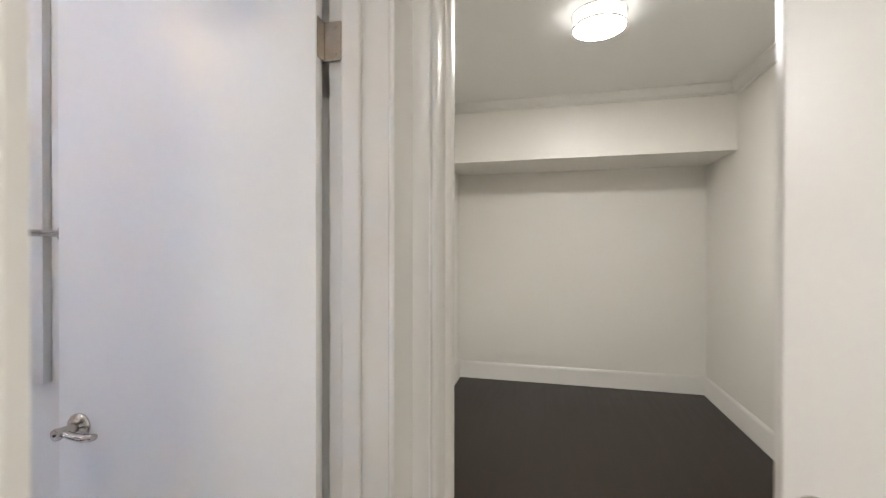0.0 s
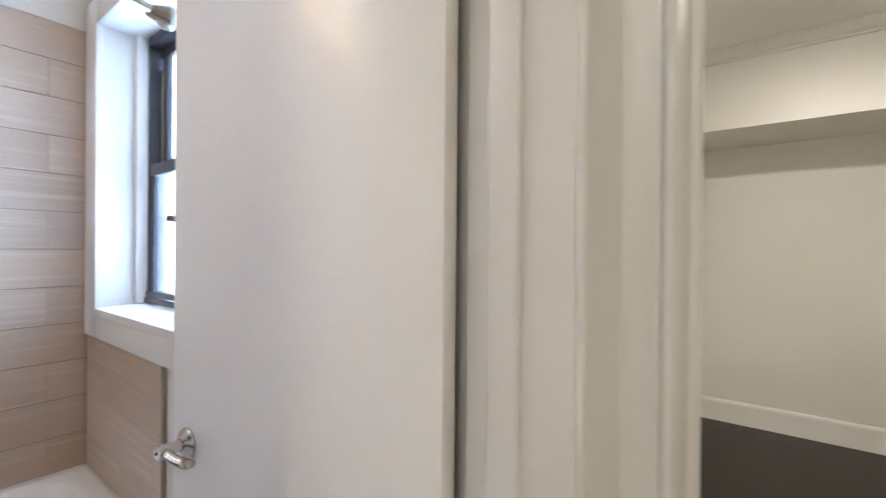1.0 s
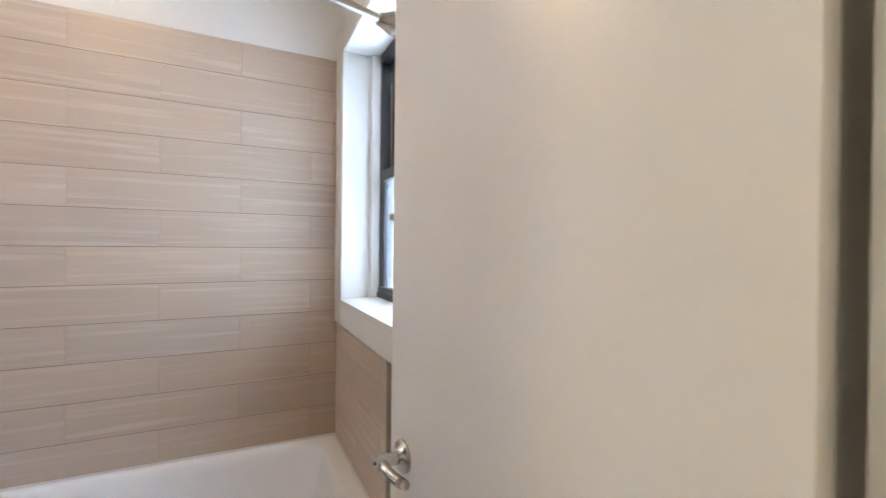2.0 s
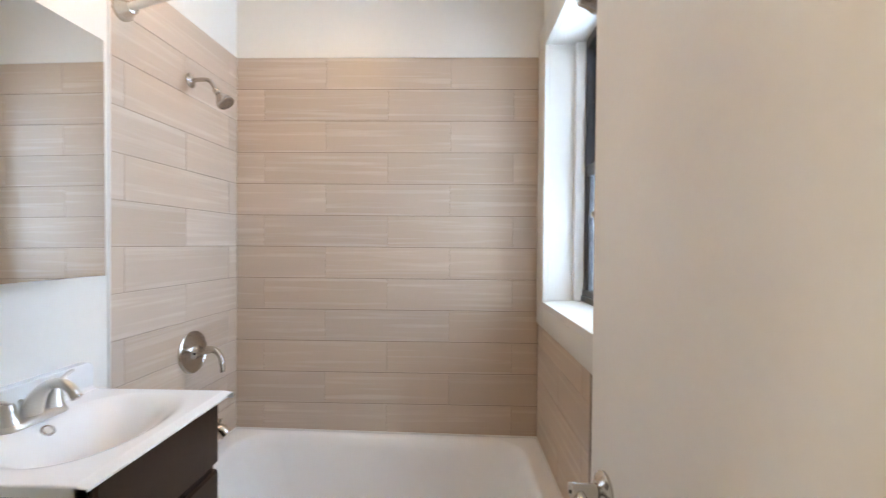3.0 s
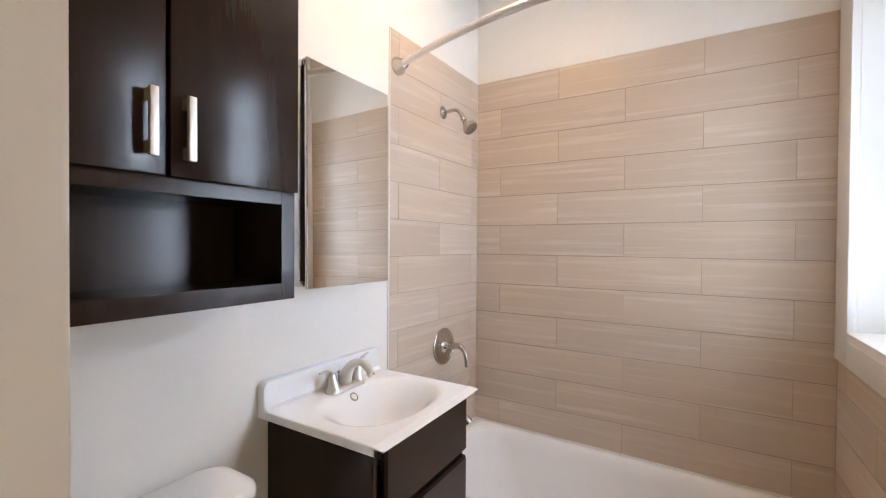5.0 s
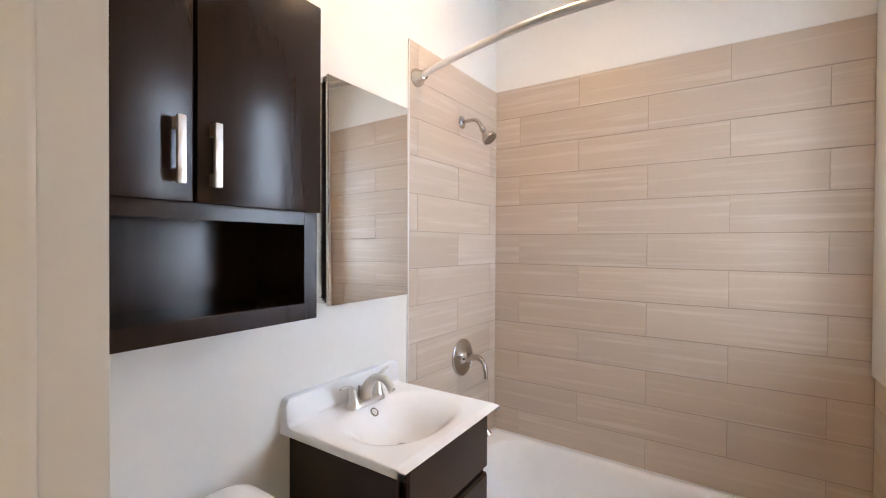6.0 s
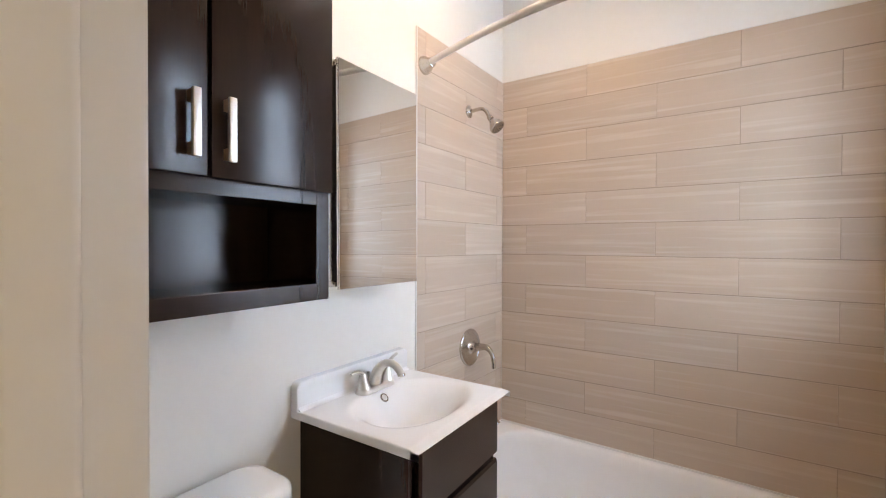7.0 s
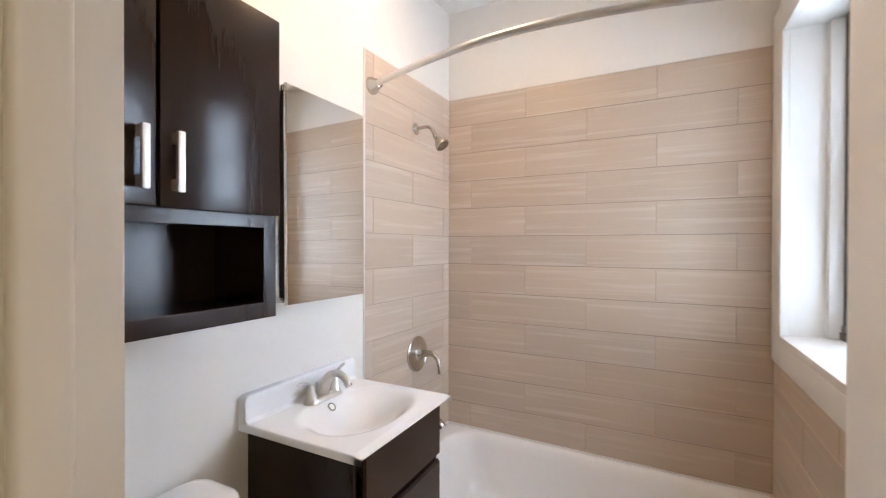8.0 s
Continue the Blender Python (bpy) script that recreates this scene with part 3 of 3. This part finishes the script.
rod = thing("shower_rod", (0.80, 0.73, 2.03), "curved brushed nickel shower curtain rod", "curtain rod")
A, B = Vector((0.690, -0.0405, 2.066)), Vector((0.845, 1.468, 2.000))
for p, d in ((A, (0.30, 1, -0.05)), (B, (0.1, -1, 0))):
    part("flange", lathe([(0.001, -0.012), (0.036, -0.012), (0.037, 0.006), (0.033, 0.014), (0.025, 0.030), (0.020, 0.046), (0.018, 0.054), (0.0135, 0.056)], p, d), NICKEL, rod)
bow = []
for i in range(41):
    s = i / 40
    p = A.lerp(B, s)
    bow.append((p.x + 0.155 * math.sin(math.pi * s), p.y, p.z))
part("bar", tube(bow, 0.0125, 20), SATIN, rod)

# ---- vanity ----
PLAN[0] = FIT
VX0, VX1, VY, VZ = 0.857, 1.349, 0.406, 0.871
van = thing("vanity_cabinet", (1.1, 0.19, 0), "dark espresso wooden vanity with flat drawers", "vanity")
BX0, BX1, BY = 0.868, 1.318, 0.372
part("side_panel", box((BX1 - 0.016, -0.0175, 0.09), (BX1, BY, 0.849), 0.001, 1), ESPRESSO, van)
part("side_panel", box((BX0, -0.0175, 0.09), (BX0 + 0.016, BY, 0.849), 0.001, 1), ESPRESSO, van)
part("back_panel", box((BX0 + 0.016, -0.0175, 0.09), (BX1 - 0.016, -0.008, 0.849)), ESPRESSO, van)
part("bottom_panel", box((BX0 + 0.016, -0.008, 0.09), (BX1 - 0.016, BY - 0.016, 0.106)), ESPRESSO, van)
for z0, z1 in ((0.09, 0.12), (0.43, 0.48), (0.635, 0.69), (0.80, 0.849)):
    part("rail", box((BX0 + 0.016, BY - 0.016, z0), (BX1 - 0.016, BY - 0.001, z1)), ESPRESSO, van)
part("toe_kick", box((BX0 + 0.01, 0.0, 0.0), (BX1 - 0.01, BY - 0.05, 0.09)), ESPRESSO, van)
for z0, z1 in ((0.668, 0.844), (0.475, 0.650), (0.11, 0.460)):
    fr = [round_rect(BX0 + 0.006, z0, BX1 - 0.026, z1, 0.003, 0, 3), round_rect(BX0 + 0.006, z0, BX1 - 0.026, z1, 0.003, 0.012, 3), round_rect(BX0 + 0.012, z0 + 0.006, BX1 - 0.032, z1 - 0.006, 0.003, 0.019, 3)]
    part("drawer_front" if z0 > 0.2 else "door", loft([[(x, BY + d, z) for x, z, d in r] for r in fr]), ESPRESSO, van)

top = thing("sink_top", (1.1, 0.19, 0.849), "white cultured marble sink top with an oval basin and backsplash", "sink")
bm = bmesh.new()
FINE = [0.0, 0.0007, 0.0018, 0.0032, 0.005]
xs = [VX0 + f for f in FINE] + [VX0 + 0.005 + (VX1 - VX0 - 0.010) * k / 68 for k in range(1, 68)] + [VX1 - f for f in FINE[::-1]]
ys = [-0.0175 + (VY + 0.0485 - 0.005) * k / 56 for k in range(56)] + [VY - f for f in FINE[::-1]]
NX, NY = len(xs) - 1, len(ys) - 1
cx, cy, ax, ay = 1.095, 0.218, 0.180, 0.132
gv = []
for y in ys:
    row = []
    for x in xs:
        d = (abs((x - cx) / ax) ** 2.3 + abs((y - cy) / ay) ** 2.3) ** (1 / 2.3)
        z = VZ
        if d < 1.2:
            q = max(0.0, min(1.0, (1.2 - d) / 0.92))
            z -= 0.098 * (q * q * (3 - 2 * q))
        e = min(x - VX0, VX1 - x, VY - y)
        if e < 0.005:
            z -= 0.0045 * (1 - math.sqrt(max(0.0, 1 - (1 - e / 0.005) ** 2)))
        row.append(bm.verts.new((x, y, z)))
    gv.append(row)
for j in range(NY):
    for i in range(NX):
        bm.faces.new((gv[j][i], gv[j][i + 1], gv[j + 1][i + 1], gv[j + 1][i]))
edge = [gv[0][i] for i in range(NX + 1)] + [gv[j][NX] for j in range(1, NY + 1)] + [gv[NY][i] for i in range(NX - 1, -1, -1)] + [gv[j][0] for j in range(NY - 1, 0, -1)]
low = [bm.verts.new((v.co.x, v.co.y, 0.849)) for v in edge]
for k in range(len(edge)):
    bm.faces.new((edge[k], low[k], low[(k + 1) % len(edge)], edge[(k + 1) % len(edge)]))
part("counter", bm, MARBLE, top, smooth=50)
prof = [(VX0, VZ - 0.004)] + [(VX0 + 0.02 - 0.02 * math.cos(radians(a)), 0.930 + 0.02 * math.sin(radians(a))) for a in (0, 20, 40, 60, 80, 90)] \
    + [(VX1 - 0.02 + 0.02 * math.sin(radians(a)), 0.930 + 0.02 * math.cos(radians(a))) for a in (0, 20, 40, 60, 80, 90)] + [(VX1, VZ - 0.004)]
bs = prism(prof, -0.0175, 0.010, "y")
bmesh.ops.bevel(bs, geom=[e for e in bs.edges if all(abs(v.co.y - 0.010) < 1e-5 for v in e.verts)], offset=0.005, segments=3, profile=0.5, affect="EDGES")
part("backsplash", bs, MARBLE, top, smooth=50)
part("cove", prism([(0.009, VZ + 0.012), (0.012, VZ + 0.005), (0.017, VZ + 0.0015), (0.026, VZ - 0.001), (0.009, VZ - 0.001)], VX0 + 0.004, VX1 - 0.004, "x"), MARBLE, top, smooth=60)
ov = part("overflow", lathe([(0.0100, 0.0015), (0.0112, 0.0032), (0.0132, 0.0036), (0.0146, 0.0026), (0.0150, 0.0)], (1.0883, 0.0972, 0.8485), (0, 0.72, 0.70), 28), NICKEL, top, "oval nickel overflow ring")
part("overflow_plate", lathe([(0.001, 0.0022), (0.0106, 0.0022), (0.0106, 0.0)], (1.0883, 0.0972, 0.8485), (0, 0.72, 0.70), 24), PULL, ov)
part("drain", lathe([(0.001, 0), (0.022, 0), (0.022, 0.003), (0.001, 0.004)], (cx, cy, VZ - 0.0985), (0, 0, 1), 24), NICKEL, top, "nickel drain")

fc = thing("faucet", (1.085, 0.058, VZ), "brushed nickel centerset faucet with two lever handles", "faucet")
pts = [round_rect(1.085 - a, 0.058 - b, 1.085 + a, 0.058 + b, b * 0.98, z, 6) for a, b, z in ((0.079, 0.027, VZ), (0.079, 0.027, VZ + 0.003), (0.076, 0.025, VZ + 0.012), (0.068, 0.019, VZ + 0.016))]
part("base", loft(pts), SATIN, fc, smooth=50)
for sx in (1, -1):
    hx, lift = 1.085 + sx * 0.052, (0.0, 0.009)[sx < 0]
    hnd = part("handle", lathe([(0.0255, 0.004), (0.0238, 0.010), (0.0205, 0.018), (0.0165, 0.032), (0.0140, 0.045), (0.0125, 0.053), (0.0100, 0.059), (0.001, 0.061)], (hx, 0.058, VZ), (sx * 0.10, -0.02, 1), 24), SATIN, fc)
    path = smooth_path([(hx + sx * 0.001, 0.057, VZ + 0.052), (hx + sx * 0.013, 0.056, VZ + 0.066), (hx + sx * 0.034, 0.056, VZ + 0.072 + lift), (hx + sx * 0.056, 0.056, VZ + 0.071 + 2 * lift)], 6)
    part("lever", tube(path, [0.0085 - 0.003 * i / (len(path) - 1) for i in range(len(path))], 14, flat=0.65), SATIN, hnd)
path = smooth_path([(1.085, 0.052, VZ + 0.006), (1.085, 0.060, VZ + 0.038), (1.085, 0.076, VZ + 0.068), (1.085, 0.101, VZ + 0.088), (1.085, 0.130, VZ + 0.090), (1.085, 0.153, VZ + 0.076), (1.085, 0.164, VZ + 0.060)], 7)
part("spout", tube(path, [0.0235 - 0.0118 * min(1, i / 22) for i in range(len(path))], 22), SATIN, fc, smooth=60)
part("aerator", lathe([(0.0115, 0), (0.0115, 0.008), (0.0095, 0.009), (0.001, 0.0085)], (1.085, 0.163, VZ + 0.062), (0, 0.55, -0.83), 20), CHROME, fc)
part("lift_rod", lathe([(0.0025, 0.0), (0.0025, 0.030), (0.0045, 0.033), (0.0045, 0.039), (0.001, 0.041)], (1.085, 0.028, VZ + 0.01), (0, 0, 1), 12), SATIN, fc)

# ---- mirror cabinet ----
mc = thing("medicine_cabinet", (1.1, 0.04, 1.207), "mirrored medicine cabinet with satin aluminium sides", "cabinet")
part("body", box((0.930, -0.0175, 1.212), (1.276, 0.066, 1.846), 0.001), CHROME, mc)
part("gasket", box((0.936, 0.066, 1.216), (1.271, 0.085, 1.842)), BLACK, mc)
MT = Matrix.Translation((1.1, 0.092, 1.53)) @ pose(0, 0, 0, 0.5, 0, -0.25) @ Matrix.Translation((-1.1, -0.092, -1.53))
md = part("mirror_door", box((0.924, 0.089, 1.207), (1.280, 0.0955, 1.853), 0.0006, 1, turn=MT), CHROME, mc, "thin satin aluminium door edge")
part("mirror", box((0.9246, 0.0958, 1.2076), (1.2794, 0.099, 1.8524), 0.001, 1, turn=MT), MIRROR, md, "plain silver mirror with polished edges", None)
part("hinge", box((1.262, 0.060, 1.83), (1.284, 0.086, 1.848), 0.002), CHROME, mc)
part("hinge", box((1.262, 0.060, 1.214), (1.284, 0.086, 1.23), 0.002), CHROME, mc)

# ---- over-toilet cabinet ----
CX0, CX1, CZ0, CZ1, CF = 1.410, 1.980, 1.205, 1.936, 0.204
ca = thing("wall_cabinet", (1.698, 0.1, CZ0), "dark espresso wooden wall cabinet with two doors and an open shelf", "cabinet")
part("side_panel", box((CX0, -0.0175, CZ0), (CX0 + 0.018, CF - 0.018, CZ1)), ESPRESSO, ca)
part("side_panel", box((CX1 - 0.018, -0.0175, CZ0), (CX1, CF - 0.018, CZ1)), ESPRESSO, ca)
part("back_panel", box((CX0 + 0.018, -0.0175, CZ0 + 0.02), (CX1 - 0.018, -0.008, CZ1)), ESPRESSO, ca)
part("bottom_panel", box((CX0 + 0.018, -0.0175, CZ0 + 0.014), (CX1 - 0.018, CF - 0.018, CZ0 + 0.034)), ESPRESSO, ca)
part("shelf", box((CX0 + 0.018, -0.008, 1.428), (CX1 - 0.018, CF - 0.018, 1.446)), ESPRESSO, ca)
part("top_panel", box((CX0 + 0.018, -0.0175, CZ1 - 0.018), (CX1 - 0.018, CF - 0.018, CZ1)), ESPRESSO, ca)
ff = part("face_frame", box((CX0, CF - 0.018, CZ0), (CX0 + 0.036, CF, CZ1), 0.0003, 1), ESPRESSO, ca)
part("stile", box((CX1 - 0.036, CF - 0.018, CZ0), (CX1, CF, CZ1), 0.0003, 1), ESPRESSO, ff)
part("rail", box((CX0 + 0.036, CF - 0.018, CZ0), (CX1 - 0.036, CF, CZ0 + 0.038), 0.0003, 1), ESPRESSO, ff)
part("rail", box((CX0 + 0.036, CF - 0.018, 1.424), (CX1 - 0.036, CF, 1.462), 0.0003, 1), ESPRESSO, ff)
part("rail", box((CX0 + 0.036, CF - 0.018, CZ1 - 0.03), (CX1 - 0.036, CF, CZ1), 0.0003, 1), ESPRESSO, ff)
# near-black sheet behind the doors stands in for the shade in their gaps
part("divider", box((CX0 + 0.036, CF - 0.018, 1.462), (CX1 - 0.036, CF - 0.004, CZ1 - 0.03)), BLACK, ff)
for x0, x1, hx in ((CX0 + 0.005, 1.6945, 1.6680), (1.7015, CX1 - 0.005, 1.7310)):
    dr = part("door", box((x0, CF + 0.001, 1.453), (x1, CF + 0.019, CZ1 - 0.006), 0.0025, 2), ESPRESSO, ca)
    hb = part("handle", box((hx - 0.007, CF + 0.034, 1.482), (hx + 0.007, CF + 0.043, 1.598), 0.0015, 2), PULL, dr, "brushed nickel flat bar handle")
    for hz in (1.486, 1.575):
        part("post", box((hx - 0.006, CF + 0.018, hz), (hx + 0.006, CF + 0.0345, hz + 0.021), 0.001, 1), POST, hb)

# ---- toilet ----
to = thing("toilet", (1.70, 0.3, 0), "white porcelain toilet with a rounded tank lid", "toilet")
tl = [round_rect(1.70 - a - 0.007, 0.006 + (0.222 - a) * 0.35, 1.70 + a + 0.007, 0.186 - (0.222 - a) * 0.6, 0.055 - (0.222 - a) * 0.3, z + 0.008, 8) for a, z in ((0.212, 0.744), (0.220, 0.748), (0.222, 0.756), (0.222, 0.768), (0.219, 0.777), (0.210, 0.784), (0.19, 0.7875))]
part("tank_lid", loft(tl), PORCELAIN, to, smooth=60)
tk = [round_rect(1.70 - a, 0.012, 1.70 + a, y, 0.045, z, 8) for a, y, z in ((0.175, 0.155, 0.40), (0.195, 0.168, 0.46), (0.210, 0.176, 0.752))]
part("tank", loft(tk), PORCELAIN, to, smooth=50)
part("flush_lever", tube([(1.86, 0.174, 0.69), (1.86, 0.19, 0.69), (1.83, 0.195, 0.688), (1.79, 0.195, 0.682)], 0.006, 12), NICKEL, to)
bl = [[(1.70 + a * math.cos(2 * math.pi * k / 36), y + b * math.sin(2 * math.pi * k / 36), z) for k in range(36)]
      for a, b, y, z in ((0.11, 0.19, 0.33, 0.0), (0.105, 0.18, 0.33, 0.12), (0.13, 0.2, 0.35, 0.24), (0.175, 0.23, 0.39, 0.36), (0.18, 0.235, 0.395, 0.385), (0.16, 0.21, 0.395, 0.39))]
part("bowl", loft(bl), PORCELAIN, to, smooth=60)
st = [[(1.70 + a * math.cos(2 * math.pi * k / 36), 0.40 + b * math.sin(2 * math.pi * k / 36), z) for k in range(36)] for a, b, z in ((0.178, 0.23, 0.391), (0.182, 0.234, 0.396), (0.182, 0.234, 0.415), (0.17, 0.22, 0.423), (0.12, 0.16, 0.426))]
part("seat_lid", loft(st), PORCELAIN, to, smooth=60)

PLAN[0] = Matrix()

# ---- towel bar beside the window ----
tb = thing("towel_bar", (1.10, 1.45, 1.373), "brushed nickel towel bar behind the open door", "towel bar")
for x in (1.072, 1.60):
    part("post", lathe([(0.001, 0), (0.026, 0), (0.026, 0.006), (0.012, 0.012), (0.009, 0.02), (0.010, 0.092), (0.0085, 0.095), (0.0095, 0.098), (0.007, 0.108), (0.001, 0.110)], (x, 1.4915, 1.373), (0, -1, 0), 24), NICKEL, tb)
part("bar", tube([(1.072, 1.425, 1.373), (1.60, 1.425, 1.373)], 0.007, 16), NICKEL, tb)


# ---- ceiling lamps ----
def flush_lamp(x, y, zc, mat, side, label):
    t = thing("ceiling_lamp", (x, y, zc), label, "ceiling lamp", "ceiling lamps")
    part("drum", lathe([(0.001, 0.0), (0.131, 0), (0.131, 0.0775), (0.001, 0.0775)], (x, y, zc), (0, 0, -1), 48), side, t, "softly glowing white glass band", 60)
    part("diffuser", lathe([(0.001, 0.078), (0.132, 0.078), (0.128, 0.086), (0.10, 0.093), (0.05, 0.097), (0.001, 0.098)], (x, y, zc), (0, 0, -1), 48), mat, t, "glowing white glass dish", 60)
    for h in (0.004, 0.074):
        part("ring", lathe([(0.133, h), (0.139, h), (0.1405, h + 0.004), (0.139, h + 0.009), (0.133, h + 0.009)], (x, y, zc), (0, 0, -1), 48), CHROME, t, "thin polished metal ring")
    part("finial", lathe([(0.004, 0.097), (0.006, 0.102), (0.004, 0.108), (0.001, 0.11)], (x, y, zc), (0, 0, -1), 16), CHROME, t)
    return t


flush_lamp(2.745, 2.90, ZR, LAMPGLOW, LAMPSIDE, "lit round flush ceiling lamp with metal rings")
flush_lamp(0.93, 0.385, ZB, LAMPGLOW_BATH, LAMPSIDE_BATH, "lit round flush ceiling lamp with metal rings")
# unseen hall lamp, added as fill for the trim and the open door
flush_lamp(2.95, -0.28, ZR, FILLGLOW_HALL, LAMPSIDE, "lit round flush ceiling lamp with metal rings")

# ---- tiles ----
L0, PZ, GAP = 2.21, 0.1545, 0.0030
ODD, EVEN = (0.432, 1.044), (0.126, 0.738, 1.35)
tile_meshes = {}


def tile_mesh(wd, ht):
    key = (round(wd, 3), round(ht, 3))
    if key not in tile_meshes:
        a, b, d, c = wd / 2, ht / 2, 0.0035, 0.0012
        vs = [(-a, -d, -b), (a, -d, -b), (a, -d, b), (-a, -d, b), (-a, -c, -b), (a, -c, -b), (a, -c, b), (-a, -c, b),
              (-a + c, 0, -b + c), (a - c, 0, -b + c), (a - c, 0, b - c), (-a + c, 0, b - c)]
        fs = [(i, (i + 1) % 4, (i + 1) % 4 + 4, i + 4) for i in range(4)] + [(i + 4, (i + 1) % 4 + 4, (i + 1) % 4 + 8, i + 8) for i in range(4)] + [(8, 9, 10, 11)]
        me = bpy.data.meshes.new("tile")
        me.from_pydata(vs, [], [f[::-1] for f in fs])
        me.materials.append(TILE)
        bm = bmesh.new()
        bm.from_mesh(me)
        bmesh.ops.recalc_face_normals(bm, faces=bm.faces)
        bm.to_mesh(me)
        bm.free()
        tile_meshes[key] = me
    return tile_meshes[key]


def lay(wall, joints_odd, joints_even, s0, s1, z_top, z_low, place, gap=GAP, ends=0.0012):
    """Rows of tiles in a running bond; place(s, z) gives a pose whose y axis points out of the wall."""
    rng = random.Random(len(wall.name) + int(s1 * 100))
    o = origin(wall)
    for r in range(13):
        zt, zb = L0 - r * PZ, L0 - (r + 1) * PZ
        zt, zb = min(zt, z_top), max(zb, z_low)
        if zt - zb < 0.012:
            continue
        cuts = [s0] + [j for j in (joints_odd if r % 2 == 0 else joints_even) if s0 + 0.01 < j < s1 - 0.01] + [s1]
        for a, b in zip(cuts, cuts[1:]):
            ob = new("tile", tile_mesh(b - a - ends, zt - zb - gap))
            ob.parent = wall
            m = place((a + b) / 2, (zt + zb) / 2)
            ob.matrix_basis = Matrix.Translation(-o) @ m @ pose(0, rng.uniform(-0.0003, 0.0003), 0, rng.uniform(-0.1, 0.1), 0, rng.uniform(-0.08, 0.08))


part("grout", box((-0.0035, -0.0125, 0.30), (-0.0015, 1.4815, L0 - 0.001)), GROUT, wall_long, smooth=None)
part("grout", box((-0.001, -0.0052, 0.30), (0.733, -0.0015, L0 - 0.001), turn=LEFT), GROUT, wall_left, smooth=None)
part("grout", box((-0.001, 1.4785, 0.30), (0.786, 1.4918, 0.925)), GROUT, wall_window, smooth=None)
part("tile_edge", box((0.733, -0.0056, 0.0), (0.740, 0.0006, L0), 0.001, 1, turn=LEFT), CAULK, wall_left, smooth=None)
part("tile_edge", box((0.786, 1.4755, 0.0), (0.794, 1.4918, 0.9245), 0.002, 2), EDGE, wall_window, smooth=None)
part("grout_line", box((-0.0035, -0.0125, L0 - 0.001), (-0.0003, 1.4815, L0 + 0.003)), CAULK, wall_long, smooth=None)
part("grout_line", box((0.0, -0.0055, L0 - 0.001), (0.735, -0.0003, L0 + 0.003), turn=LEFT), CAULK, wall_left, smooth=None)
lay(wall_long, ODD, EVEN, -0.012, 1.477, L0, 0.352, lambda s, z: pose(0, s, z, 0, 0, -90))
lay(wall_left, (0.067, 0.679), (0.372,), 0.0005, 0.733, L0, 0.366, lambda s, z: LEFT @ pose(s, 0, z), 0.0019, 0.0010)
lay(wall_window, (0.10, 0.712), (0.405,), 0.0005, 0.786, 0.924, 0.352, lambda s, z: pose(s, 1.477, z, 0, 0, 180), 0.0007, 0.0007)
